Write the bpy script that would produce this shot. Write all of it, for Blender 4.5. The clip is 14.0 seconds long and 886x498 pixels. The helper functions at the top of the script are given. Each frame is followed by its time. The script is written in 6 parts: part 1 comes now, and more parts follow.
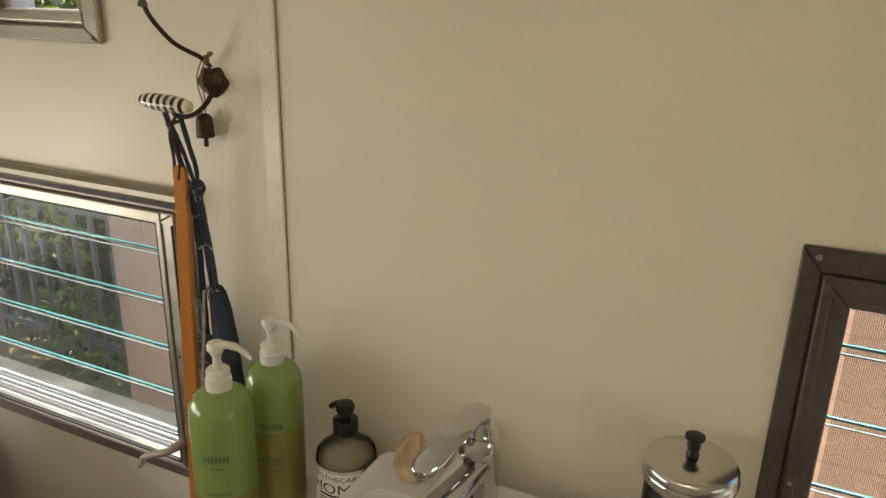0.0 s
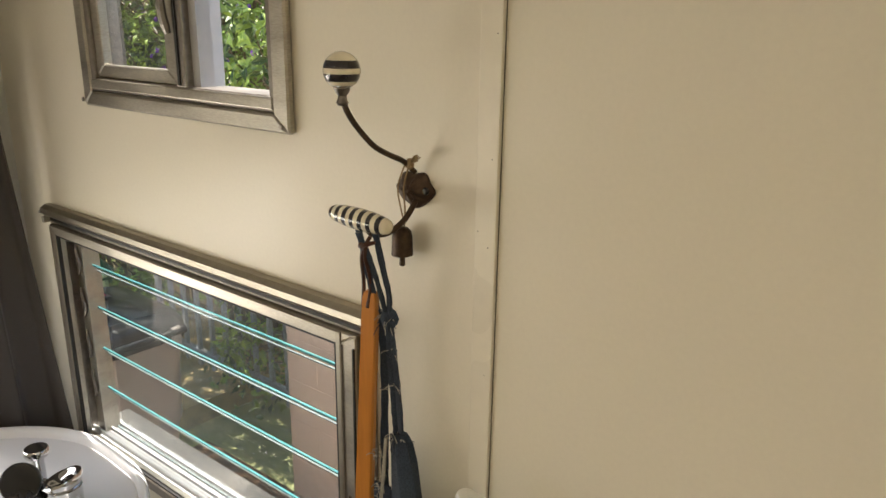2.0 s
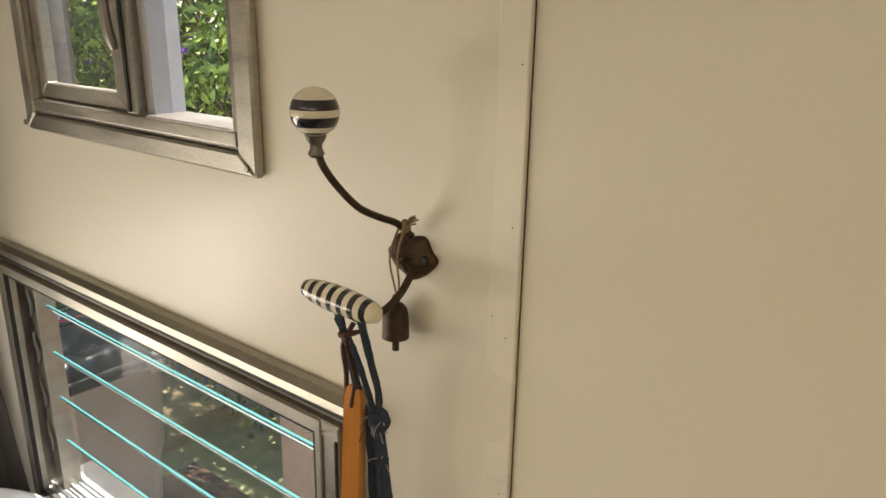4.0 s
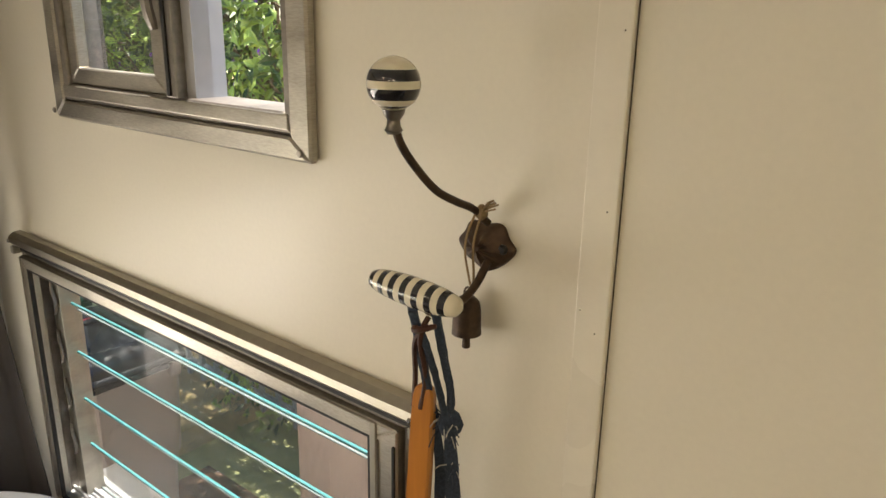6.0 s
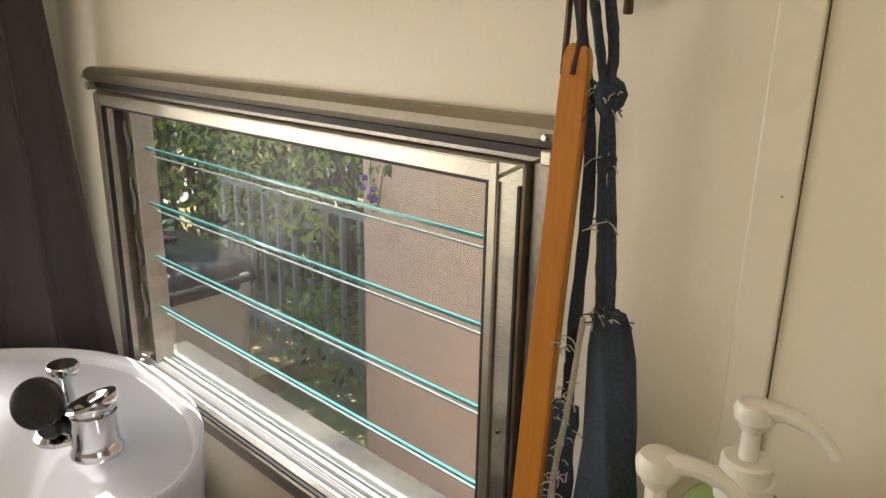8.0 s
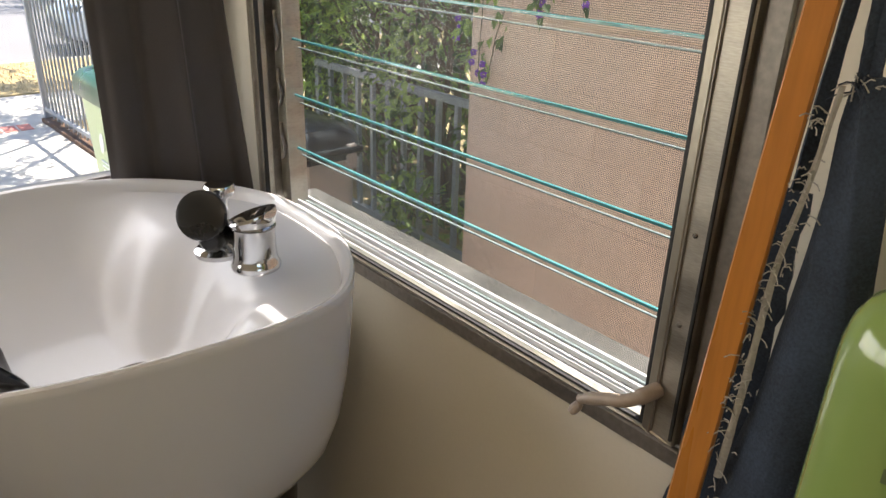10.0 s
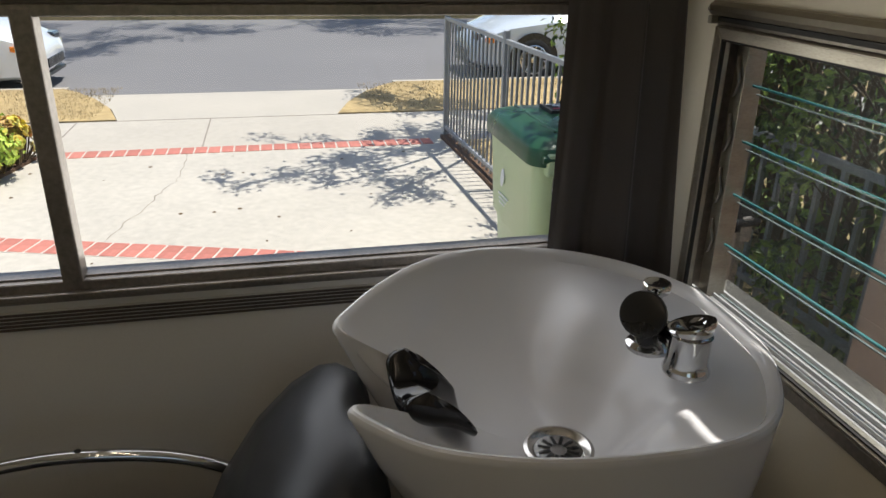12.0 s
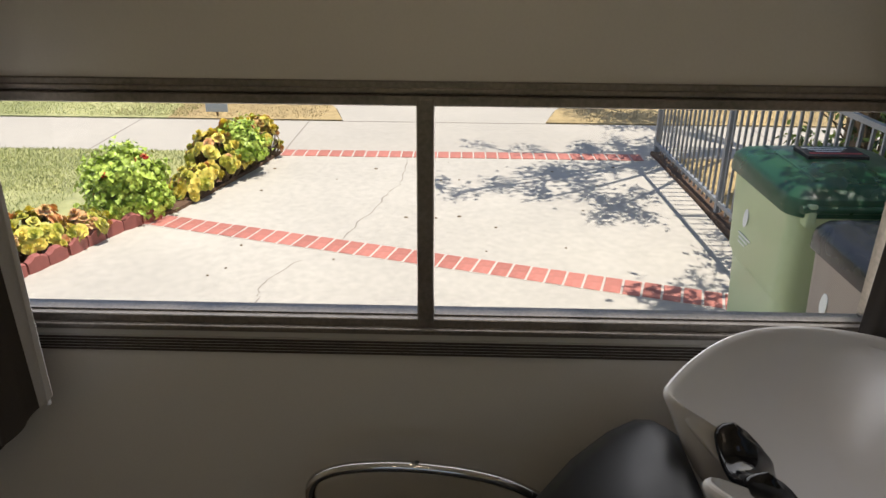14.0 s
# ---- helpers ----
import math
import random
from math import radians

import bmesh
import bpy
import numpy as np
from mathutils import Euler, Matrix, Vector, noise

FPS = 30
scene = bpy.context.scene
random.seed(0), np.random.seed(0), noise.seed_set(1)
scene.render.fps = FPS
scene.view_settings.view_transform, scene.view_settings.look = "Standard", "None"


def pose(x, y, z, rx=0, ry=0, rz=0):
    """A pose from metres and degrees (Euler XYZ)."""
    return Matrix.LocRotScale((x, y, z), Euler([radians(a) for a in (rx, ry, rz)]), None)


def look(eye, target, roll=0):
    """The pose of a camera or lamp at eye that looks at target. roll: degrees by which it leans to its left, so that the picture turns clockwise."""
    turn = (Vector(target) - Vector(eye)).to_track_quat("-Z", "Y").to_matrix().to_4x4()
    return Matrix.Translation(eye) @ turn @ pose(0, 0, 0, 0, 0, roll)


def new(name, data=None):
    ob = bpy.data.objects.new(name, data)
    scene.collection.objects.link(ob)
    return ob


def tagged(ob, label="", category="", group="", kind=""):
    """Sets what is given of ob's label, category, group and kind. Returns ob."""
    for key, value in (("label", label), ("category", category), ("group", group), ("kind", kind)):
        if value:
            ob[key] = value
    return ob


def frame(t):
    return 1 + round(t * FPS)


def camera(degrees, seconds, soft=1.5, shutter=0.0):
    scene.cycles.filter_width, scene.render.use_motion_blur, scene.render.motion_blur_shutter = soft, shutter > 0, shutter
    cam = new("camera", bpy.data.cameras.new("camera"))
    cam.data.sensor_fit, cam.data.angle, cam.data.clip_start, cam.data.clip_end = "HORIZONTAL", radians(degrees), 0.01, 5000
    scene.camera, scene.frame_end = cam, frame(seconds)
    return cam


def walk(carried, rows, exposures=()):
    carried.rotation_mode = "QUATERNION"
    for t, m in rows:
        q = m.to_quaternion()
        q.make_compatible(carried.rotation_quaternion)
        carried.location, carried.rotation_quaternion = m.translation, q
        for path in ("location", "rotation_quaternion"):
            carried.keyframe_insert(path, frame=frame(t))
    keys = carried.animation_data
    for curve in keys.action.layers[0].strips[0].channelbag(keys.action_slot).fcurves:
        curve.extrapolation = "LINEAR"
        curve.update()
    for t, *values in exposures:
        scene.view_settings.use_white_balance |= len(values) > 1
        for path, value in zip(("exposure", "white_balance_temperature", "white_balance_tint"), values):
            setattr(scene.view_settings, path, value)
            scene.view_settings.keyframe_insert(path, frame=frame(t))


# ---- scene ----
cam = camera(62.7, 14.0)
PATH = [
    (0, (2.03, -0.891, 1.679), (1.221, 0.82, 1.032), 1.3),
    (0.5, (1.982, -0.813, 1.699), (0.966, 0.784, 1.051), 0.8),
    (1, (1.944, -0.761, 1.713), (0.797, 0.766, 1.12), 0.9),
    (1.5, (1.874, -0.726, 1.727), (0.7, 0.785, 1.146), 1.0),
    (2, (1.792, -0.691, 1.746), (0.61, 0.815, 1.166), 0.9),
    (2.5, (1.74, -0.683, 1.763), (0.562, 0.826, 1.184), 0.9),
    (3, (1.712, -0.633, 1.767), (0.543, 0.88, 1.182), 0.9),
    (3.2, (1.694, -0.605, 1.774), (0.528, 0.907, 1.18), 1.0),
    (5.3, (1.621, -0.493, 1.763), (0.423, 1.001, 1.183), 1.0),
    (5.5, (1.607, -0.503, 1.758), (0.413, 0.997, 1.187), 1.3),
    (6, (1.573, -0.529, 1.742), (0.383, 0.968, 1.158), 1.1),
    (6.5, (1.537, -0.55, 1.687), (0.241, 0.851, 1.09), 0.7),
    (7, (1.511, -0.538, 1.611), (0.205, 0.858, 1.024), 1.0),
    (7.2, (1.504, -0.528, 1.576), (0.195, 0.866, 0.992), 1.0),
    (9.3, (1.481, -0.537, 1.317), (0.152, 0.843, 0.743), 1.2),
    (9.5, (1.463, -0.551, 1.32), (0.107, 0.764, 0.66), 0.7),
    (10, (1.421, -0.63, 1.317), (0.042, 0.572, 0.509), 1.9),
    (10.5, (1.396, -0.64, 1.338), (-0.113, 0.332, 0.455), 0.0),
    (11, (1.37, -0.676, 1.35), (-0.257, 0.135, 0.516), 1.1),
    (11.5, (1.355, -0.721, 1.39), (-0.376, -0.098, 0.605), 1.1),
    (12, (1.364, -0.783, 1.451), (-0.432, -0.365, 0.675), 1.0),
    (12.5, (1.374, -0.84, 1.513), (-0.455, -0.632, 0.732), 0.9),
    (13, (1.381, -0.925, 1.561), (-0.458, -0.93, 0.775), 0.8),
    (13.5, (1.409, -1.015, 1.623), (-0.428, -1.063, 0.833), 0.5),
    (14, (1.426, -1.11, 1.636), (-0.41, -1.148, 0.843), 0.5),
]

EXPOSURES = [(0.0, 1.84, 6650, 13), (0.5, 1.72, 6650, 13), (1.5, 1.9, 6650, 13), (3.2, 2.02, 6650, 14), (5.5, 2.02, 6700, 14), (7.2, 2.06, 6750, 14), (9.3, 2.15, 6700, 14), (10.0, 1.97, 6550, 15),
             (11.0, 1.45, 6500, 16), (12.0, 0.60, 6350, 12), (12.5, 0.36, 6500, 15), (13.0, 0.36, 6550, 14), (13.5, 0.34, 6550, 14), (14.0, 0.55, 6550, 14)]
walk(cam, [(t, look(eye, target, roll)) for t, eye, target, roll in PATH], EXPOSURES)

# ---- light ----
world = bpy.data.worlds.new("sky")
scene.world = world
world.use_nodes = True
wn = world.node_tree
sky = wn.nodes.new("ShaderNodeTexSky")
sky.sky_type, sky.sun_disc, sky.sun_elevation, sky.sun_rotation = "NISHITA", False, radians(76), radians(0)
wn.links.new(sky.outputs["Color"], wn.nodes["Background"].inputs["Color"])
wn.nodes["Background"].inputs["Strength"].default_value = 0.10
sun = new("sun", bpy.data.lights.new("sun", "SUN"))
sun.data.energy, sun.data.angle, sun.data.color = 3.9, radians(0.5), (1.0, 0.95, 0.86)
sun.matrix_world = look((-2.0, 0.5 + 10 * math.cos(radians(76)), 10 * math.sin(radians(76))), (-2.0, 0.5, 0))

# area lamp added in the front window's opening, for skylight and driveway glare
glare = new("window_fill_lamp", bpy.data.lights.new("window_fill_lamp", "AREA"))
glare.data.shape, glare.data.size, glare.data.size_y, glare.data.energy, glare.data.color = "RECTANGLE", 1.9, 0.44, 3.6, (1.0, 0.95, 0.87)
glare.matrix_world = look((-0.035, -1.18, 1.105), (1.0, -1.18, 1.105))


# ---- materials ----
def material(name, colour, rough=0.5, metal=0.0, spread=0.12, scale=40.0, bump=0.15, coarse=3.0, depth=0.002, coat=0.0, trans=0.0, ior=1.45,
             tint=None, island=0.0, objects=0.0, rough_spread=0.1, stretch=(1, 1, 1), sheen=0.0, alpha=1.0):
    """A surface with fine grain, broad uneven patches and relief."""
    m = bpy.data.materials.new(name)
    m.use_nodes = True
    n, link = m.node_tree.nodes, m.node_tree.links.new
    b = n["Principled BSDF"]
    b.inputs["Metallic"].default_value = metal
    b.inputs["Coat Weight"].default_value = coat
    b.inputs["Coat Roughness"].default_value = 0.05
    b.inputs["Transmission Weight"].default_value = trans
    b.inputs["IOR"].default_value = ior
    b.inputs["Sheen Weight"].default_value = sheen
    b.inputs["Alpha"].default_value = alpha
    co = n.new("ShaderNodeTexCoord")
    mp = n.new("ShaderNodeMapping")
    mp.inputs["Scale"].default_value = stretch
    link(co.outputs["Object"], mp.inputs["Vector"])
    fine, broad = n.new("ShaderNodeTexNoise"), n.new("ShaderNodeTexNoise")
    fine.inputs["Scale"].default_value, fine.inputs["Detail"].default_value = scale, 4
    broad.inputs["Scale"].default_value, broad.inputs["Detail"].default_value = coarse, 3
    for q in (fine, broad):
        link(mp.outputs["Vector"], q.inputs["Vector"])
    add = n.new("ShaderNodeMath")
    add.operation = "ADD"
    link(fine.outputs["Fac"], add.inputs[0])
    link(broad.outputs["Fac"], add.inputs[1])
    last = add
    for kind, weight in (("island", island), ("objects", objects)):
        if weight:
            src = n.new("ShaderNodeNewGeometry") if kind == "island" else n.new("ShaderNodeObjectInfo")
            k = n.new("ShaderNodeMath")
            k.operation = "MULTIPLY_ADD"
            link(src.outputs["Random Per Island" if kind == "island" else "Random"], k.inputs[0])
            k.inputs[1].default_value = weight
            link(last.outputs[0], k.inputs[2])
            last = k
    mid = 1.0 + (island + objects) / 2
    rng = n.new("ShaderNodeMapRange")
    rng.inputs["From Min"].default_value, rng.inputs["From Max"].default_value = mid - 0.5, mid + 0.5
    link(last.outputs[0], rng.inputs["Value"])
    mix = n.new("ShaderNodeMix")
    mix.data_type = "RGBA"
    lo = [max(0.0, c * (1 - spread)) for c in colour]
    hi = [min(1.0, c * (1 + spread)) for c in (tint or colour)]
    mix.inputs["A"].default_value, mix.inputs["B"].default_value = (*lo, 1), (*hi, 1)
    link(rng.outputs["Result"], mix.inputs["Factor"])
    link(mix.outputs["Result"], b.inputs["Base Color"])
    rr = n.new("ShaderNodeMapRange")
    rr.inputs["From Min"].default_value, rr.inputs["From Max"].default_value = 0.3, 0.7
    rr.inputs["To Min"].default_value, rr.inputs["To Max"].default_value = max(0.02, rough - rough_spread), min(1.0, rough + rough_spread)
    link(broad.outputs["Fac"], rr.inputs["Value"])
    link(rr.outputs["Result"], b.inputs["Roughness"])
    if bump:
        bp = n.new("ShaderNodeBump")
        bp.inputs["Strength"].default_value, bp.inputs["Distance"].default_value = bump, depth
        link(fine.outputs["Fac"], bp.inputs["Height"])
        link(bp.outputs["Normal"], b.inputs["Normal"])
    return m


def glass_material(name, colour=(1, 1, 1), gloss=0.1):
    """A thin pane: clear, with a mirror gloss that grows at grazing angles."""
    m = bpy.data.materials.new(name)
    m.use_nodes = True
    n, link = m.node_tree.nodes, m.node_tree.links.new
    n.remove(n["Principled BSDF"])
    t, g, mix, f = (n.new("ShaderNode" + k) for k in ("BsdfTransparent", "BsdfGlossy", "MixShader", "Fresnel"))
    t.inputs["Color"].default_value = (*colour, 1)
    g.inputs["Roughness"].default_value = 0.02
    f.inputs["IOR"].default_value = 1.0 + gloss * 4.5
    link(f.outputs[0], mix.inputs[0])
    link(t.outputs[0], mix.inputs[1])
    link(g.outputs[0], mix.inputs[2])
    link(mix.outputs[0], n["Material Output"].inputs["Surface"])
    return m


def screen_material(name, scale):
    """Insect screen: a fine woven grid, mostly open."""
    m = bpy.data.materials.new(name)
    m.use_nodes = True
    n, link = m.node_tree.nodes, m.node_tree.links.new
    b = n["Principled BSDF"]
    b.inputs["Base Color"].default_value = (0.07, 0.068, 0.065, 1)
    b.inputs["Roughness"].default_value = 0.6
    co = n.new("ShaderNodeTexCoord")
    total = None
    for axis in ("X", "Z"):
        w = n.new("ShaderNodeTexWave")
        w.wave_type, w.bands_direction = "BANDS", axis
        w.inputs["Scale"].default_value = scale
        link(co.outputs["Object"], w.inputs["Vector"])
        c = n.new("ShaderNodeMath")
        c.operation, c.inputs[1].default_value = "GREATER_THAN", 0.86
        link(w.outputs["Fac"], c.inputs[0])
        if total:
            k = n.new("ShaderNodeMath")
            k.operation = "MAXIMUM"
            link(total.outputs[0], k.inputs[0])
            link(c.outputs[0], k.inputs[1])
            total = k
        else:
            total = c
    link(total.outputs[0], b.inputs["Alpha"])
    return m


def lamp_material(name, colour, strength):
    m = bpy.data.materials.new(name)
    m.use_nodes = True
    b = m.node_tree.nodes["Principled BSDF"]
    b.inputs["Base Color"].default_value = (0.9, 0.88, 0.8, 1)
    b.inputs["Emission Color"].default_value = (*colour, 1)
    b.inputs["Emission Strength"].default_value = strength
    return m


PAINT = material("wall paint", (0.74, 0.695, 0.585), 0.4, spread=0.035, scale=160, bump=0.06, coarse=2.0, depth=0.001)
PAINT_TRIM = material("gloss trim paint", (0.77, 0.725, 0.62), 0.3, spread=0.04, scale=60, bump=0.2, coarse=5, depth=0.002)
GREY_PAINT = material("lower wall paint", (0.68, 0.665, 0.63), 0.5, spread=0.04, scale=160, bump=0.06, coarse=2.0, depth=0.001)
CEILING = material("ceiling paint", (0.75, 0.72, 0.65), 0.6, spread=0.03, scale=90, bump=0.05)
FLOORWOOD = material("vinyl floor", (0.25, 0.2, 0.15), 0.45, spread=0.25, scale=30, coarse=4, stretch=(1, 8, 1))
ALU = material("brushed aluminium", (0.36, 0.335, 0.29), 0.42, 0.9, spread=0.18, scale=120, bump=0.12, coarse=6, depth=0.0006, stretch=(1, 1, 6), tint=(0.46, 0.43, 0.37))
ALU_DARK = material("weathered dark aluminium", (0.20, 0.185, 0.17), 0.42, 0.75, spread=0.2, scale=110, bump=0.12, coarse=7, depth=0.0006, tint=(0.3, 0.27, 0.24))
ALU_BROWN = material("dark bronze aluminium", (0.085, 0.075, 0.066), 0.4, 0.6, spread=0.2, scale=110, bump=0.12, coarse=7, depth=0.0006, tint=(0.13, 0.115, 0.10))
ALU_EDGE = material("polished aluminium", (0.40, 0.37, 0.31), 0.44, 1.0, spread=0.12, scale=90, bump=0.08, depth=0.0005)
RUBBER = material("black rubber", (0.02, 0.02, 0.02), 0.6, spread=0.3)
SCREW = material("steel screw", (0.45, 0.44, 0.42), 0.3, 1.0, spread=0.2)
GLASS = glass_material("clear glass", (0.97, 0.985, 0.975), 0.1)
LOUVRE = glass_material("louvre glass", (0.95, 0.98, 0.97), 0.022)
GLASS_EDGE = material("green glass edge", (0.055, 0.19, 0.20), 0.2, spread=0.12, scale=30, bump=0.0, coat=0.8, tint=(0.07, 0.23, 0.24))
GLASS_LIP = material("pale glass lip", (0.17, 0.20, 0.20), 0.15, spread=0.05, scale=30, bump=0.0, coat=0.6)
SCREEN = screen_material("insect screen", 130)
SILL_WHITE = material("weathered pale sill", (0.40, 0.40, 0.405), 0.4, spread=0.1, scale=40, coarse=8)
CERAMIC = material("white glazed ceramic", (0.64, 0.64, 0.645), 0.06, spread=0.015, scale=8, bump=0.0, rough_spread=0.02, ior=1.27)
CHROME = material("chrome", (0.62, 0.62, 0.62), 0.06, 1.0, spread=0.03, bump=0.0, rough_spread=0.02)
STEEL = material("stainless steel", (0.6, 0.58, 0.55), 0.22, 1.0, spread=0.06, scale=60, bump=0.05, depth=0.0004)
VINYL = material("black vinyl", (0.017, 0.019, 0.022), 0.36, spread=0.2, scale=300, bump=0.25, coarse=6, depth=0.0006)
GEL = material("black gel rubber", (0.006, 0.006, 0.007), 0.10, spread=0.1, bump=0.05, coat=0.1)
BLACK = material("black plastic", (0.012, 0.012, 0.012), 0.28, spread=0.2, scale=80, bump=0.05)
CURTAIN = material("charcoal curtain cloth", (0.062, 0.055, 0.052), 0.85, spread=0.18, scale=500, bump=0.35, coarse=5, depth=0.0008, sheen=0.2)
# lining colour raised to hold the daylight that shines through the cloth
BACKLIT_LINING = material("backlit curtain lining", (0.55, 0.55, 0.57), 0.8, spread=0.12, scale=400, bump=0.3, coarse=5)
CONCRETE = material("pale concrete", (0.43, 0.398, 0.342), 0.85, spread=0.13, scale=18, bump=0.3, coarse=0.8, depth=0.004, tint=(0.49, 0.455, 0.388))
SIDEWALK = material("sidewalk concrete", (0.43, 0.395, 0.335), 0.85, spread=0.14, scale=16, bump=0.3, coarse=0.9, depth=0.004)
JOINT = material("shadowed joint", (0.10, 0.085, 0.065), 0.9, spread=0.3)
CRACK = material("dark crack", (0.24, 0.21, 0.18), 0.9, spread=0.3)
BRICK = material("red brick", (0.42, 0.15, 0.115), 0.85, spread=0.22, scale=25, bump=0.4, coarse=6, depth=0.004, objects=0.4, tint=(0.47, 0.18, 0.14))
MORTAR = material("mortar", (0.52, 0.47, 0.41), 0.9, spread=0.15, scale=30)
LAWN = material("lawn soil", (0.27, 0.32, 0.12), 0.95, spread=0.4, scale=10, bump=0.8, coarse=0.9, depth=0.02, tint=(0.40, 0.38, 0.18))
DRYLAWN = material("dry lawn soil", (0.30, 0.225, 0.10), 0.95, spread=0.4, scale=9, bump=0.8, coarse=1.3, depth=0.02, tint=(0.42, 0.31, 0.15))
GRASSBLADE = material("grass blade", (0.32, 0.38, 0.15), 0.7, spread=0.4, island=1.0, tint=(0.44, 0.44, 0.18), bump=0)
DRYBLADE = material("dry grass blade", (0.27, 0.205, 0.10), 0.75, spread=0.4, island=1.0, tint=(0.42, 0.33, 0.18), bump=0)
ASPHALT = material("old asphalt", (0.17, 0.165, 0.165), 0.9, spread=0.18, scale=60, bump=0.4, coarse=0.5, depth=0.004)
SOIL = material("garden soil", (0.13, 0.075, 0.045), 0.95, spread=0.35, scale=30, bump=0.9, coarse=5, depth=0.02)
TANPAD = material("dusty tan concrete", (0.44, 0.34, 0.265), 0.9, spread=0.18, scale=24, bump=0.4, coarse=1.5, depth=0.004)
BLOCK = material("tan concrete block", (0.70, 0.495, 0.38), 0.9, spread=0.16, scale=45, bump=0.5, coarse=2.2, depth=0.004, objects=0.12, tint=(0.76, 0.55, 0.43))
BLOCK_JOINT = material("block joint", (0.64, 0.45, 0.345), 0.9, spread=0.2, scale=40)
BINGREEN = material("green bin plastic", (0.40, 0.50, 0.30), 0.42, spread=0.08, scale=60, bump=0.1, coarse=3)
# lid green set darker so that the colour takes in tree shade
BINLID = material("dark green lid plastic", (0.016, 0.07, 0.032), 0.34, spread=0.15, scale=60, bump=0.1, coarse=4)
BINGREY = material("grey brown bin plastic", (0.30, 0.26, 0.235), 0.42, spread=0.08, scale=60, bump=0.1)
BINBLACK = material("black bin plastic", (0.02, 0.021, 0.024), 0.25, spread=0.15, scale=60, bump=0.1)
WHITEMARK = material("white print", (0.75, 0.76, 0.74), 0.5, spread=0.05)
REDMARK = material("red print", (0.5, 0.04, 0.05), 0.5, spread=0.05)
FENCEPAINT = material("grey fence paint", (0.31, 0.32, 0.335), 0.4, 0.2, spread=0.15, scale=40, coarse=3)
LEAF = material("hedge leaf", (0.065, 0.125, 0.02), 0.42, spread=0.45, island=1.3, tint=(0.23, 0.31, 0.055), bump=0, scale=6, coarse=1.5)
GERANIUM = material("geranium leaf", (0.30, 0.43, 0.05), 0.5, spread=0.35, island=1.0, tint=(0.46, 0.58, 0.10), bump=0, scale=8)
SUCC = material("yellow green succulent leaf", (0.56, 0.60, 0.07), 0.45, spread=0.3, island=0.7, objects=0.8, tint=(0.84, 0.62, 0.14), bump=0, scale=14, coarse=7)
SUCC_RED = material("reddish succulent leaf", (0.72, 0.52, 0.13), 0.45, spread=0.35, island=0.7, objects=0.8, tint=(0.70, 0.38, 0.19), bump=0, scale=14, coarse=7)
TWIG = material("twig bark", (0.14, 0.10, 0.06), 0.9, spread=0.35, scale=60, bump=0.5)
PURPLE = material("purple petal", (0.17, 0.03, 0.36), 0.5, spread=0.25, island=0.6, bump=0)
YELLOW = material("yellow stamen", (0.7, 0.5, 0.05), 0.6, bump=0)
REDPETAL = material("red petal", (0.6, 0.015, 0.02), 0.5, spread=0.25, island=0.6, bump=0)
WOOD = material("orange varnished wood", (0.50, 0.195, 0.035), 0.34, spread=0.2, scale=30, bump=0.12, coarse=6, depth=0.001, stretch=(6, 6, 0.6), coat=0.35)
LEATHER = material("dark brown leather cord", (0.06, 0.022, 0.012), 0.55, spread=0.3, scale=200, bump=0.3)
DENIM = material("blue denim", (0.020, 0.030, 0.050), 0.95, spread=0.5, scale=420, bump=0.6, coarse=14, depth=0.0015, tint=(0.038, 0.053, 0.080), sheen=0.05)
DENIM_PALE = material("pale denim threads", (0.40, 0.38, 0.34), 0.95, spread=0.3, scale=300)
BRONZE = material("rusty bronze iron", (0.04, 0.026, 0.017), 0.5, 0.5, spread=0.4, scale=140, bump=0.5, coarse=25, depth=0.0012, tint=(0.075, 0.046, 0.028))
PEWTER = material("pewter collar", (0.2, 0.185, 0.165), 0.3, 1.0, spread=0.2, scale=100)
TWINE = material("jute twine", (0.27, 0.19, 0.10), 0.95, spread=0.35, scale=400, bump=0.6)
CREAM = material("cream glazed ceramic", (0.74, 0.68, 0.53), 0.18, spread=0.05, bump=0.0, coat=0.6)
BLACKGLAZE = material("black glazed ceramic", (0.012, 0.012, 0.016), 0.15, spread=0.1, bump=0.0, coat=0.6)
PUMPWHITE = material("frosted white plastic", (0.74, 0.74, 0.69), 0.3, spread=0.04, bump=0.0)
BOTTLEGREEN = material("pale green bottle plastic", (0.215, 0.31, 0.09), 0.2, spread=0.05, scale=5, bump=0.0, coat=0.5)
SHAMPOO = material("amber shampoo", (0.24, 0.235, 0.055), 0.22, spread=0.08, scale=5, bump=0.0, coat=0.5)
INK = material("dark green print", (0.10, 0.14, 0.06), 0.6, bump=0.0)
LABEL = material("white paper label", (0.78, 0.77, 0.71), 0.6, spread=0.04, scale=100)
LABELINK = material("black label ink", (0.02, 0.02, 0.02), 0.6, bump=0.0)
SOAP = glass_material("clear soap", (0.86, 0.86, 0.80), 0.1)
CRYSTAL = material("smoky crystal", (0.26, 0.17, 0.09), 0.12, spread=0.45, scale=22, bump=0.2, coarse=14, coat=0.6, tint=(0.58, 0.44, 0.28))
CAR_WHITE = material("white car paint", (0.72, 0.74, 0.76), 0.16, spread=0.02, bump=0.0, coat=0.9)
CAR_SILVER = material("silver car paint", (0.52, 0.57, 0.62), 0.18, spread=0.02, bump=0.0, coat=0.9)
TYRE = material("tyre rubber", (0.022, 0.022, 0.022), 0.8, spread=0.2)
GOLD = material("gold rim paint", (0.42, 0.30, 0.09), 0.3, 0.7, spread=0.1)
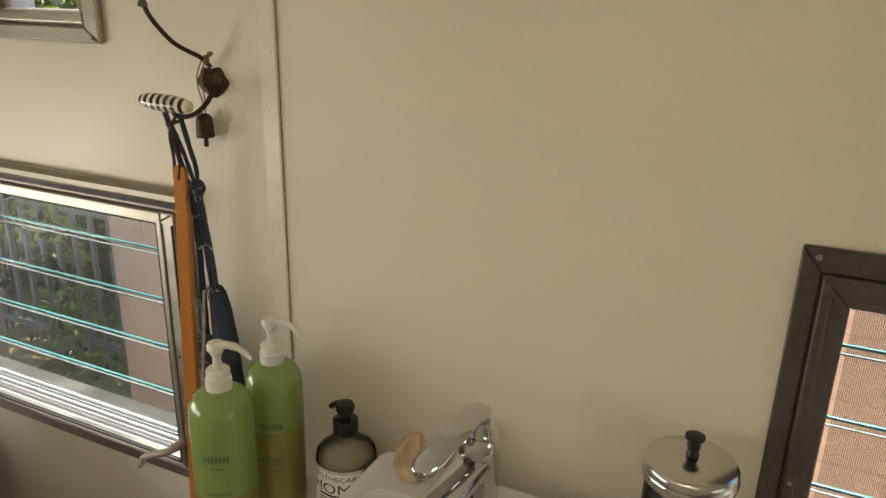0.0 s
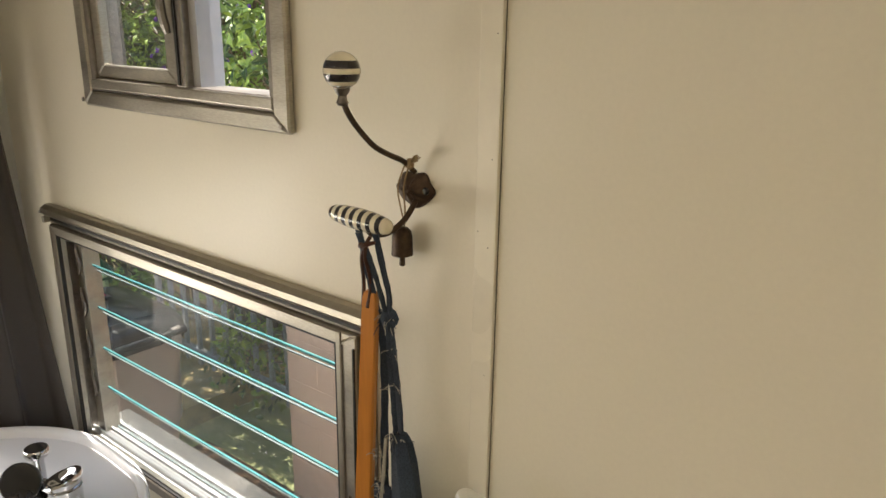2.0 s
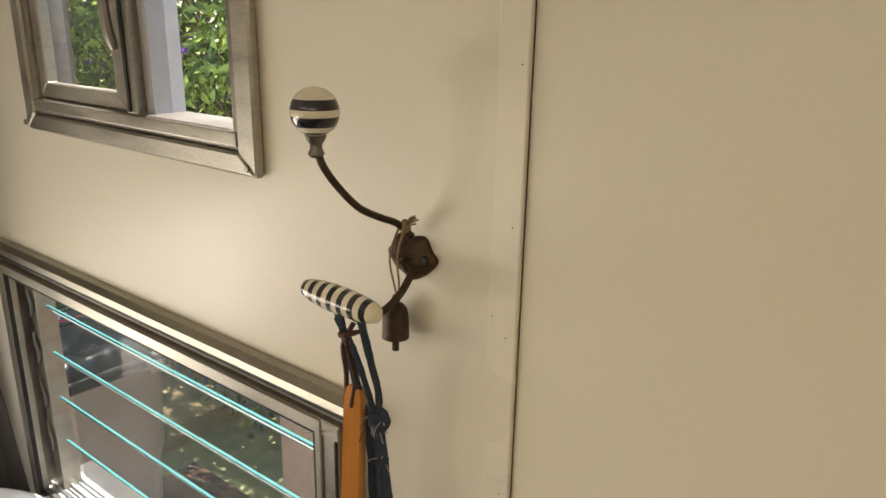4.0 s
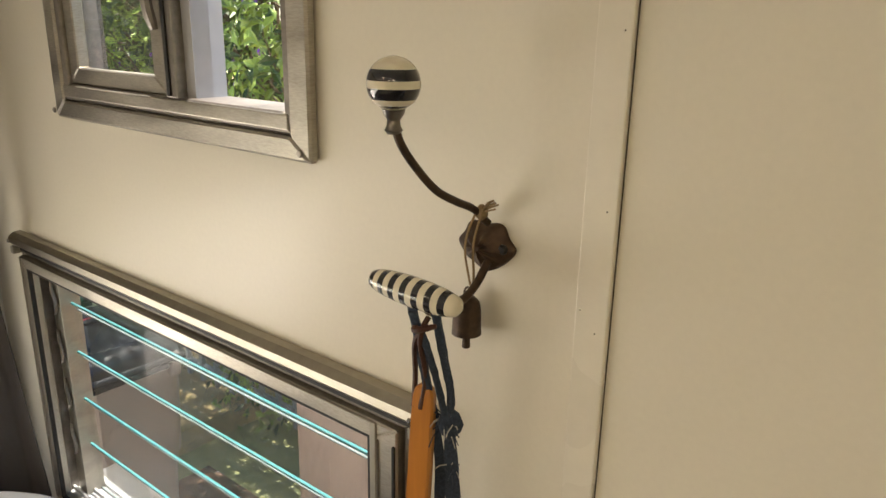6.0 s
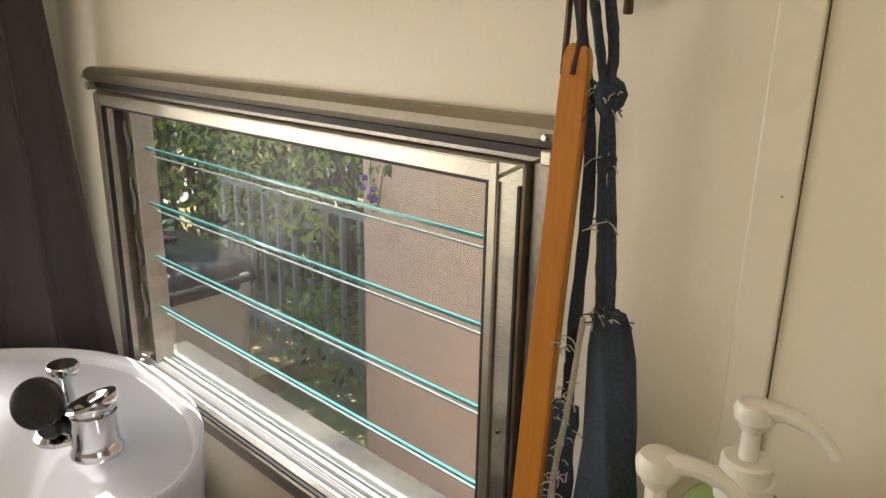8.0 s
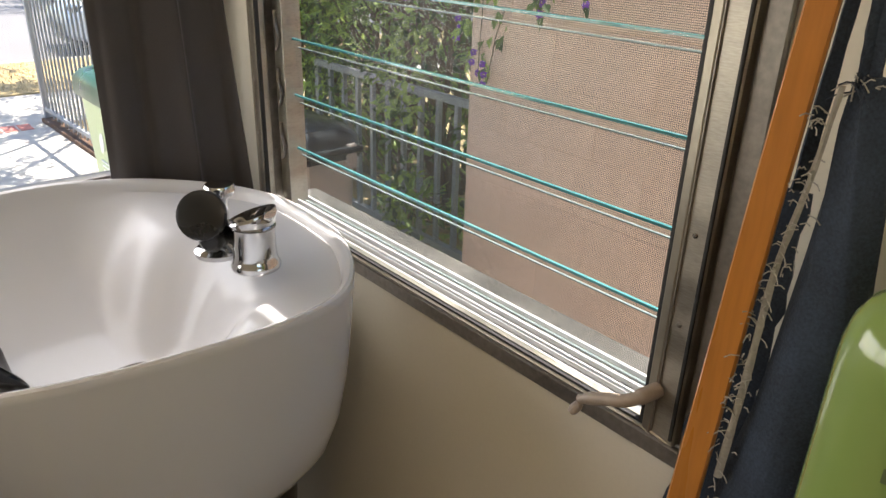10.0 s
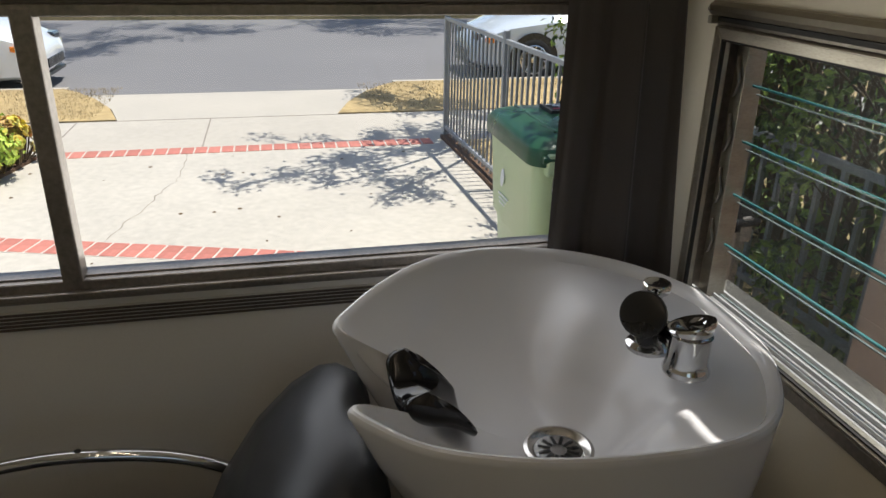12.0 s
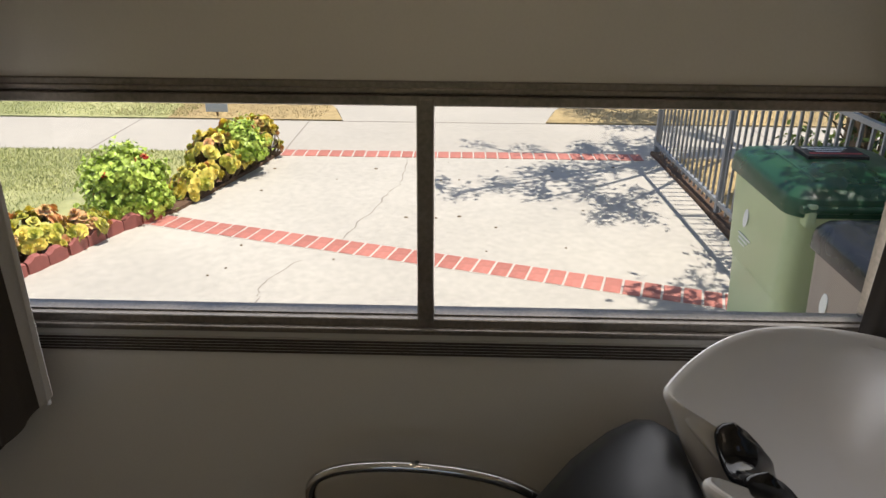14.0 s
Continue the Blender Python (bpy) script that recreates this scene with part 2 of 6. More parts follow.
CARGLASS = material("dark car glass", (0.02, 0.025, 0.03), 0.05, bump=0.0, coat=0.8)
AMBER = material("amber lens", (0.7, 0.2, 0.02), 0.2, bump=0.0)
SIGNBACK = material("grey sign back", (0.42, 0.46, 0.47), 0.5, spread=0.05)
EDGING = material("scalloped red edging", (0.36, 0.12, 0.10), 0.85, spread=0.2, scale=35, bump=0.4, coarse=5, depth=0.004, objects=0.3)
COUNTER = material("white counter", (0.72, 0.71, 0.68), 0.3, spread=0.03, scale=60, bump=0.03)
CRANK = material("beige worn crank", (0.36, 0.30, 0.25), 0.45, 0.2, spread=0.2, scale=80)
LAMP = lamp_material("warm lamp diffuser", (1.0, 0.79, 0.54), 21.0)


# ---- mesh helpers ----
def part(name, bm, mats, parent=None, label="", smooth=False):
    me = bpy.data.meshes.new(name)
    bm.normal_update()
    bm.to_mesh(me)
    bm.free()
    for m in mats if isinstance(mats, (list, tuple)) else [mats]:
        me.materials.append(m)
    if smooth:
        for p in me.polygons:
            p.use_smooth = True
        try:
            me.set_sharp_from_angle(angle=radians(38))
        except AttributeError:
            pass
    ob = new(name, me)
    if parent is not None:
        ob.parent = parent
    if label:
        ob["label"] = label
    return ob


def thing(name, at, label, category, group="", kind=""):
    """An Empty that carries the parts of one thing."""
    ob = new(name)
    ob.location = at
    ob.empty_display_size = 0.05
    return tagged(ob, label, category, group, kind)


def box_bm(x0, x1, y0, y1, z0, z1, bevel=0.0, bm=None, seg=2):
    bm = bm or bmesh.new()
    g = bmesh.ops.create_cube(bm, size=1.0)
    vs = g["verts"]
    for v in vs:
        v.co = ((x0 + x1) / 2 + v.co.x * (x1 - x0), (y0 + y1) / 2 + v.co.y * (y1 - y0), (z0 + z1) / 2 + v.co.z * (z1 - z0))
    if bevel:
        es = list({e for v in vs for e in v.link_edges})
        bmesh.ops.bevel(bm, geom=es, offset=bevel, segments=seg, affect="EDGES", profile=0.5)
    return bm


def loft(rings, bm=None, closed=True, cap=True, mat=None):
    """Skin over rings of points, all of one length; mat(i) gives the material of band i."""
    bm = bm or bmesh.new()
    vs = [[bm.verts.new(p) for p in r] for r in rings]
    n = len(rings[0])
    for i in range(len(vs) - 1):
        for j in range(n if closed else n - 1):
            k = (j + 1) % n
            f = bm.faces.new((vs[i][j], vs[i][k], vs[i + 1][k], vs[i + 1][j]))
            if mat:
                f.material_index = mat(i)
    if cap and closed:
        for i, r in ((0, vs[0][::-1]), (len(vs) - 2, vs[-1])):
            f = bm.faces.new(r)
            if mat:
                f.material_index = mat(i)
    bmesh.ops.recalc_face_normals(bm, faces=bm.faces)
    return bm


def lathe(profile, n=24, at=(0, 0, 0), bm=None, mat=None, axis=None):
    """A turned form from (radius, height) pairs, about z or about the given axis."""
    turn = Vector((0, 0, 1)).rotation_difference(Vector(axis)).to_matrix() if axis else Matrix.Identity(3)
    rings = [[Vector(at) + turn @ Vector((r * math.cos(a), r * math.sin(a), h)) for a in (2 * math.pi * j / n for j in range(n))] for r, h in profile]
    return loft(rings, bm, mat=mat)


def smooth_path(pts, per=8):
    """A Catmull-Rom curve through the points."""
    p = [Vector(q) for q in pts]
    p = [2 * p[0] - p[1]] + p + [2 * p[-1] - p[-2]]
    out = []
    for i in range(1, len(p) - 2):
        for k in range(per):
            t = k / per
            a, b, c, d = p[i - 1], p[i], p[i + 1], p[i + 2]
            out.append(0.5 * (2 * b + (c - a) * t + (2 * a - 5 * b + 4 * c - d) * t * t + (3 * b - a - 3 * c + d) * t ** 3))
    return out + [p[-2]]


def tube(pts, radius, n=10, bm=None, flat=1.0, mat=None):
    """A round bar along points; radius may be a list. flat squeezes it sideways."""
    pts = [Vector(p) for p in pts]
    up, rings = Vector((0.0, 0.3, 1.0)), []
    for i, p in enumerate(pts):
        d = (pts[min(i + 1, len(pts) - 1)] - pts[max(i - 1, 0)]).normalized()
        side = d.cross(up)
        side = side.normalized() if side.length > 1e-4 else Vector((1, 0, 0))
        up = side.cross(d).normalized()
        r = radius[i] if isinstance(radius, (list, tuple)) else radius
        rings.append([p + side * r * math.cos(a) + up * r * flat * math.sin(a) for a in (2 * math.pi * k / n for k in range(n))])
    return loft(rings, bm, mat=mat)


def frame_bm(x0, x1, z0, z1, w, y0, y1, bevel=0.002):
    """Four mitred bars round an opening in an xz plane; w is the bar width (left, right, bottom, top)."""
    bm = bmesh.new()
    l, r, b, t = w if isinstance(w, tuple) else (w, w, w, w)
    o = [(x0, z0), (x1, z0), (x1, z1), (x0, z1)]
    i = [(x0 + l, z0 + b), (x1 - r, z0 + b), (x1 - r, z1 - t), (x0 + l, z1 - t)]
    for k in range(4):
        m = (k + 1) % 4
        vs = [bm.verts.new((p[0], y, p[1])) for y in (y0, y1) for p in (o[k], o[m], i[m], i[k])]
        for f in ((0, 1, 2, 3), (7, 6, 5, 4), (0, 4, 5, 1), (1, 5, 6, 2), (2, 6, 7, 3), (3, 7, 4, 0)):
            bm.faces.new([vs[q] for q in f])
    bmesh.ops.recalc_face_normals(bm, faces=bm.faces)
    if bevel:
        bmesh.ops.bevel(bm, geom=list(bm.edges), offset=bevel, segments=1, affect="EDGES")
    return bm


def wall_with_holes(name, axis, at, thick, u0, u1, z0, z1, holes, mat):
    """A wall slab in the plane axis = at, with rectangular openings cut through it."""
    us = sorted({u0, u1, *[h[0] for h in holes], *[h[1] for h in holes]})
    zs = sorted({z0, z1, *[h[2] for h in holes], *[h[3] for h in holes]})
    solid = {(i, j): not any(h[0] <= (us[i] + us[i + 1]) / 2 <= h[1] and h[2] <= (zs[j] + zs[j + 1]) / 2 <= h[3] for h in holes)
             for i in range(len(us) - 1) for j in range(len(zs) - 1)}
    bm, made = bmesh.new(), {}

    def v(i, j, k):
        if (i, j, k) not in made:
            d = at + (thick if k else 0)
            made[i, j, k] = bm.verts.new((us[i], d, zs[j]) if axis == "y" else (d, us[i], zs[j]))
        return made[i, j, k]
    for (i, j), s in solid.items():
        if not s:
            continue
        bm.faces.new((v(i, j, 0), v(i + 1, j, 0), v(i + 1, j + 1, 0), v(i, j + 1, 0)))
        bm.faces.new((v(i, j, 1), v(i, j + 1, 1), v(i + 1, j + 1, 1), v(i + 1, j, 1)))
        for di, dj, e in ((-1, 0, ((0, 0), (0, 1))), (1, 0, ((1, 0), (1, 1))), (0, -1, ((0, 0), (1, 0))), (0, 1, ((0, 1), (1, 1)))):
            if not solid.get((i + di, j + dj), False):
                (a, b), (c, d) = e
                bm.faces.new((v(i + a, j + b, 0), v(i + c, j + d, 0), v(i + c, j + d, 1), v(i + a, j + b, 1)))
    bmesh.ops.recalc_face_normals(bm, faces=bm.faces)
    return tagged(part(name, bm, mat), kind="structure")


# ---- the trailer's shell ----
LOW = (0.165, 1.112, 0.803, 1.331)       # lower louvred window in the side wall
UP = (0.42, 0.942, 1.632, 2.0)          # sliding window above it
RIGHT = (2.086, 2.95, 0.875, 1.402)       # second louvred window
FRONT = (-2.17, -0.19, 0.838, 1.350)       # front window
side = wall_with_holes("wall_side", "y", 0.0, 0.045, -0.045, 5.0, 0.0, 2.12, [LOW, UP, RIGHT], PAINT)
tagged(side, "cream painted plywood side wall of a trailer", "wall")
tagged(wall_with_holes("wall_front", "x", -0.045, 0.045, -2.42, 0.0, 0.0, 2.12, [FRONT], GREY_PAINT), "warm grey painted front wall of a trailer", "wall")
tagged(wall_with_holes("wall_far_side", "y", -2.465, 0.045, -0.045, 5.0, 0.0, 2.12, [], PAINT), "cream painted far side wall", "wall")
tagged(wall_with_holes("wall_back", "x", 5.0, 0.045, -2.465, 0.045, 0.0, 2.12, [(-2.1, -0.4, 0.8, 1.7)], PAINT), "cream painted back wall", "wall")
tagged(part("floor", box_bm(-0.045, 5.045, -2.465, 0.045, -0.05, 0.0), FLOORWOOD), "brown wood-look vinyl floor", "floor", kind="structure")
tagged(part("ceiling", box_bm(-0.045, 5.045, -2.465, 0.045, 2.12, 2.16), CEILING), "cream painted ceiling", "ceiling", kind="structure")

tagged(part("roof", box_bm(-0.1, 5.1, -2.6, 0.11, 2.165, 2.2, 0.01), ALU), "metal trailer roof with a narrow eave", "roof", kind="structure")
# the batten over the panel joint, and the proud panel beyond it
tr = tagged(part("trim", box_bm(1.302, 1.3325, -0.006, 0.0, 0.0, 2.119, 0.0015), PAINT_TRIM), "cream painted wooden batten over a panel joint", "trim", kind="structure")
for z, dx in ((1.742, 0.024), (1.603, 0.022), (1.515, 0.005), (1.497, 0.02), (1.33, 0.021)):
    part("nail", lathe([(0.0008, 0), (0.0006, 0.0005)], 8, (1.302 + dx, -0.0061, z), axis=(0, -1, 0)), JOINT, tr)
part("joint_gap", box_bm(1.3326, 1.3335, -0.0008, 0.0, 0.0, 2.118), JOINT, tr, "dark open joint beside the batten")


def screw(parent, at, axis=(0, -1, 0), r=0.004, mat=None):
    bm = lathe([(r, 0), (r, r * 0.25), (r * 0.75, r * 0.55), (r * 0.15, r * 0.6)], 10, at, axis=axis)
    return part("screw", bm, mat or SCREW, parent)


def pane(name, pts, toward, mat, parent, label=""):
    """One thin pane whose face looks toward the room."""
    bm = bmesh.new()
    f = bm.faces.new([bm.verts.new(p) for p in pts])
    f.normal_update()
    if f.normal.dot(Vector(toward)) < 0:
        f.normal_flip()
    ob = part(name, bm, mat, parent, label)
    ob.visible_shadow = False
    return ob


# ---- louvred window ----
def louvre_window(name, hole, label, dark=False, slats=5, pitch=0.1, first=1.24):
    x0, x1, z0, z1 = hole
    w = tagged(part(name, frame_bm(x0 - (0.022 if dark else 0.008), x1 + 0.022, z0 - 0.028, z1 + (0.024 if dark else 0.006), (0.024 if dark else 0.010, 0.024, 0.024, 0.030 if dark else 0.012), -0.009, -0.0005, 0.002), ALU_BROWN if dark else ALU_DARK), label, "window", kind="structure")
    metal = ALU_BROWN if dark else ALU
    # lining of the opening and the inner frame
    part("window_frame", frame_bm(x0, x1, z0, z1, (0.012, 0.012, 0.008, 0.008), -0.004, 0.06, 0.0015), ALU_BROWN if dark else ALU_DARK, w)
    part("inner_frame", frame_bm(x0 + 0.004, x1 - 0.004, z0 + 0.004, z1 - 0.006, ((0.032 if dark else 0.022), 0.042, 0.010, (0.034 if dark else 0.022)), -0.018, 0.004, 0.002), metal, w, "brushed aluminium inner frame")
    part("gasket", frame_bm(x0 + (0.022 if dark else 0.027), x1 - 0.045, z0 + 0.012, z1 - 0.026, 0.004, -0.0175, 0.006 if dark else -0.010, 0.0), RUBBER, w, "black rubber gasket")
    part("edge_bead", frame_bm(x0 + (0.014 if dark else 0.005), x1 - (0.05 if dark else 0.034), z0 + 0.007, z1 - (0.028 if dark else 0.007), (0.004, 0.010, 0.004, 0.003), -0.020, -0.012, 0.001), ALU_BROWN if dark else ALU_EDGE, w, "narrow metal bead")
    if not dark:
        # dark strips put the right jamb's shaded side into colour
        for a, b, m in ((0.033, 0.031, ALU_DARK), (0.010, 0.006, RUBBER)):
            part("jamb_shade_strip", box_bm(x1 - a, x1 - b, -0.0205, -0.017, z0 + 0.012, z1 - 0.026, 0.001), m, w, "dark strip for the shaded side of the jamb")
        pane("inner_pane", ((x0 + 0.029, -0.008, z0 + 0.014), (x1 - 0.047, -0.008, z0 + 0.014), (x1 - 0.047, -0.008, z1 - 0.028), (x0 + 0.029, -0.008, z1 - 0.028)), (0, -1, 0), LOUVRE, w, "clear fixed inner pane")
    # hinged rail along the top, with its turned ends
    if dark:
        screw(w, (x0 - 0.004, -0.010, z1 + 0.012), r=0.0045)
    rail = bmesh.new()
    prof = [(-0.0015, 0.0), (-0.018, 0.002), (-0.026, 0.010), (-0.024, 0.019), (-0.014, 0.026), (-0.0015, 0.027)]
    loft([[(x, p[0], z1 + 0.009 + p[1]) for p in prof] for x in (x0 - 0.016, x0 + 0.1, x1 - 0.1, x1 + 0.03)], rail)
    if dark:
        rail.free()
    else:
        part("top_rail", rail, ALU_EDGE, w, "rounded aluminium hinge rail")
    if not dark:
        # solid black bar drawn for the shade in the gap below the rail
        part("rail_shadow_gap", box_bm(x0 - 0.012, x1 + 0.026, -0.011, -0.0015, z1 + 0.0005, z1 + 0.0085), RUBBER, w)
    for x in () if dark else (x0 - 0.010, x1 + 0.022):
        part("rail_clip", box_bm(x - 0.006, x + 0.006, -0.024, 0.0, z1 - 0.004, z1 + 0.010, 0.002), ALU, w)
        screw(w, (x, -0.027, z1 + 0.021), r=0.0035)
    # side channels that carry the slats; darker metal puts shade on the right one
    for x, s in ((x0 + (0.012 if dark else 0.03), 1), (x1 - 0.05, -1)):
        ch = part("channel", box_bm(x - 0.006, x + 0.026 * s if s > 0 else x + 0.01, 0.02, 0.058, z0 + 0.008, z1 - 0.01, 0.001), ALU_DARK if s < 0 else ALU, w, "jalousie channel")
        for i in range(slats):
            z = first - i * pitch
            if z0 + 0.02 < z < z1 - 0.02 and s > 0 and not dark:
                part("clip", tube(smooth_path([(x + 0.006 * s, 0.019, z + 0.05), (x + 0.013 * s, 0.015, z + 0.03), (x + 0.02 * s, 0.016, z + 0.008), (x + 0.012 * s, 0.017, z - 0.012), (x + 0.004 * s, 0.019, z - 0.018)], 5), 0.005, 8, flat=0.5), ALU_DARK, ch)
    for z in ((z0 + z1) / 2 - 0.015, z0 + 0.15):
        screw(w, (x0 + 0.012, -0.0185, z), r=0.003)
        screw(w, (x1 - 0.022, -0.0185, z), r=0.003)
    # slats: each leans out at the bottom and overlaps the next one
    xl, xr = x0 + (0.036 if dark else 0.053), x1 - 0.052
    for i in range(-1, slats):
        top, bot = first - i * pitch + 0.004, first - (i + 1) * pitch - 0.015
        bot = max(bot, z0 + 0.012)
        top = min(top, z1 - 0.01)
        if top - bot < 0.02:
            continue
        ya, yb = 0.042, 0.050
        s = pane("slat", ((xl, ya, top), (xr, ya, top), (xr, yb, bot), (xl, yb, bot)), (0, -1, 0), LOUVRE, w, "clear glass louvre slat")
        e = part("ground_edge", box_bm(xl, xr, ya - 0.003, ya + 0.002, top - 0.0042, top, 0.0008), GLASS_EDGE, s, "ground green glass edge")
        part("lower_edge", box_bm(xl, xr, yb - 0.001, yb + 0.003, bot, bot + 0.0024, 0.0006), GLASS_LIP, s)
        part("side_edge", box_bm(xl - 0.001, xl + 0.001, ya - 0.001, ya + 0.003, bot, top), GLASS_EDGE, s)
    # insect screen outside, sill tray with ribs
    pane("insect_screen", ((x0 + 0.05, 0.066, z0 + 0.01), (x1 - 0.05, 0.066, z0 + 0.01), (x1 - 0.05, 0.066, z1 - 0.01), (x0 + 0.05, 0.066, z1 - 0.01)), (0, -1, 0), SCREEN, w, "fine grey insect screen")
    sill = part("window_sill", box_bm(x0 + 0.012, x1 - 0.04, 0.0, 0.075, z0 - 0.004, z0 + 0.010, 0.002), SILL_WHITE, w, "sunlit white ribbed sill")
    part("outer_sill", box_bm(x0 - 0.02, x1 + 0.02, 0.0755, 0.12, z0 - 0.01, z0 + 0.004, 0.002), ALU_DARK, w)
    for y in (0.012, 0.034, 0.058):
        part("sill_rib", box_bm(x0 + 0.012, x1 - 0.04, y, y + 0.005, z0 + 0.010, z0 + 0.018, 0.001), SILL_WHITE, sill)
    return w


win = louvre_window("window_1", LOW, "brushed aluminium louvred window with clear glass slats and a screen", pitch=0.101, first=1.225)
crank = part("crank_handle", tube(smooth_path([(1.080, -0.018, 0.869), (1.073, -0.042, 0.865), (1.062, -0.052, 0.859), (1.044, -0.057, 0.853), (1.022, -0.062, 0.844), (1.013, -0.064, 0.838)]), [0.009] * 9 + [0.0075] * 24 + [0.006] * 8, 10), CRANK, win, "worn beige window crank handle", True)
part("crank_knob", lathe([(0.004, 0), (0.0062, 0.004), (0.0062, 0.012), (0.004, 0.016)], 12, (1.013, -0.061, 0.832), axis=(-0.3, -0.6, -0.6)), CRANK, crank)
louvre_window("window_2", RIGHT, "dark aluminium louvred window with clear glass slats", dark=True, first=1.292)

# ---- sliding window above ----
x0, x1, z0, z1 = UP
w = tagged(part("window_3", frame_bm(x0 - 0.028, x1 + 0.038, z0 - 0.034, z1 + 0.034, (0.030, 0.034, 0.026, 0.03), -0.014, -0.0005, 0.003), ALU), "aluminium sliding window with one half open", "window", kind="structure")
part("window_frame", frame_bm(x0 - 0.008, x1 + 0.004, z0 - 0.006, z1 + 0.004, (0.024, 0.012, 0.024, 0.012), -0.010, 0.055, 0.002), ALU_DARK, w)
part("track", box_bm(x0, x1, -0.012, 0.05, z0 - 0.002, z0 + 0.016, 0.002), ALU, w)
sash = part("sash", frame_bm(x0 + 0.012, 0.70, z0 + 0.018, z1, (0.028, 0.034, 0.024, 0.02), -0.004, 0.014, 0.002), ALU, w, "closed sliding sash")
part("stile", box_bm(0.70, 0.728, -0.010, 0.03, z0 + 0.016, z1, 0.003), ALU_DARK, w, "centre stile with a brush groove")
part("stile_groove", box_bm(0.709, 0.715, -0.0125, -0.008, z0 + 0.02, z1 - 0.004), RUBBER, w)
latch = part("latch", tube(smooth_path([(0.694, -0.014, z0 + 0.10), (0.692, -0.02, z0 + 0.13), (0.695, -0.022, z0 + 0.17), (0.692, -0.016, z0 + 0.21)], 4), [0.007, 0.009, 0.010, 0.010, 0.010, 0.010, 0.009, 0.009, 0.009, 0.009, 0.008, 0.007, 0.006], 8, flat=0.7), ALU_DARK, sash, "dark latch")
pane("pane", ((x0 + 0.03, 0.006, z0 + 0.03), (0.67, 0.006, z0 + 0.03), (0.67, 0.006, z1 - 0.01), (x0 + 0.03, 0.006, z1 - 0.01)), (0, -1, 0), GLASS, sash)
pane("insect_screen", ((x0 + 0.03, 0.04, z0 + 0.012), (0.71, 0.04, z0 + 0.012), (0.71, 0.04, z1 - 0.01), (x0 + 0.03, 0.04, z1 - 0.01)), (0, -1, 0), SCREEN, w)
pane("pane", ((0.73, 0.03, z0 + 0.012), (x1 - 0.006, 0.03, z0 + 0.012), (x1 - 0.006, 0.03, z1 - 0.01), (0.73, 0.03, z1 - 0.01)), (0, -1, 0), GLASS, w)
part("pale_reveal", box_bm(0.7285, 0.748, 0.004, 0.05, z0 + 0.014, z1), SILL_WHITE, w)
for sx in (x0 - 0.03, x1 + 0.022):
    screw(w, (sx, -0.0145, z0 - 0.024), r=0.0045, mat=ALU_DARK)

# ---- front window ----
y0, y1, z0, z1 = FRONT


def front_frame(a, b, c, d, w, xa, xb, bev=0.002):
    bm = frame_bm(a, b, c, d, w, xa, xb, bev)
    bmesh.ops.transform(bm, matrix=Matrix(((0, 1, 0, 0), (1, 0, 0, 0), (0, 0, 1, 0), (0, 0, 0, 1))), verts=bm.verts)
    bmesh.ops.reverse_faces(bm, faces=bm.faces)
    return bm


fw = tagged(part("window_4", front_frame(y0 - 0.03, y1 + 0.03, z0 - 0.024, z1 + 0.026, (0.034, 0.034, 0.024, 0.026), 0.0005, 0.012), ALU_DARK), "wide dark framed two-pane front window", "window", kind="structure")
part("window_frame", front_frame(y0, y1, z0, z1, (0.018, 0.018, 0.022, 0.020), -0.045, 0.022), ALU_DARK, fw)
part("head_bar", box_bm(0.0005, 0.018, y0 - 0.02, y1 + 0.02, z1 + 0.004, z1 + 0.014, 0.002), ALU_DARK, fw)
part("sill_lip", box_bm(0.004, 0.036, y0 - 0.03, y1 + 0.03, z0 - 0.008, z0 + 0.004, 0.003), ALU_DARK, fw)
part("sill_bead", box_bm(-0.02, 0.004, y0 + 0.01, y1 - 0.01, z0 + 0.022, z0 + 0.026, 0.001), ALU_DARK, fw)
part("mullion", box_bm(-0.02, 0.024, -1.194, -1.158, z0 + 0.004, z1 - 0.004, 0.004), ALU_DARK, fw, "dark centre mullion")
for a, b in ((y0 + 0.01, -1.17), (-1.18, y1 - 0.01)):
    pane("pane", ((-0.012, a, z0 + 0.01), (-0.012, b, z0 + 0.01), (-0.012, b, z1 - 0.01), (-0.012, a, z1 - 0.01)), (1, 0, 0), GLASS, fw)
# reeded strip under the window
reed = tagged(part("trim_front", box_bm(0.0005, 0.006, -2.4, -0.02, 0.758, 0.796, 0.001), GREY_PAINT), "grey reeded trim strip below the front window", "trim", kind="structure")
for i in range(5):
    part("reed", box_bm(0.006, 0.0105, -2.4, -0.02, 0.7595 + i * 0.0075, 0.7640 + i * 0.0075, 0.001), ALU_BROWN, reed)

# ---- shampoo bowl ----
BX = 0.375
# plan half-width, y and rim height, from the back round to the tip, then through the notch
HALF = [(0.0, -0.035, 0.868), (0.10, -0.040, 0.868), (0.19, -0.075, 0.868), (0.262, -0.14, 0.872), (0.305, -0.235, 0.882), (0.32, -0.35, 0.892), (0.312, -0.46, 0.894), (0.28, -0.55, 0.888),
        (0.225, -0.63, 0.876), (0.165, -0.69, 0.864), (0.125, -0.716, 0.858), (0.100, -0.700, 0.846), (0.086, -0.655, 0.822), (0.074, -0.61, 0.795), (0.046, -0.585, 0.772), (0.0, -0.58, 0.765)]
loop = [(h, y, z - 0.021 * min(1.0, max(0.0, h - 0.06) / 0.16) * min(1.0, (y + 0.75) / 0.1)) for h, y, z in HALF] + [(-h, y, z) for h, y, z in HALF[-2:0:-1]]
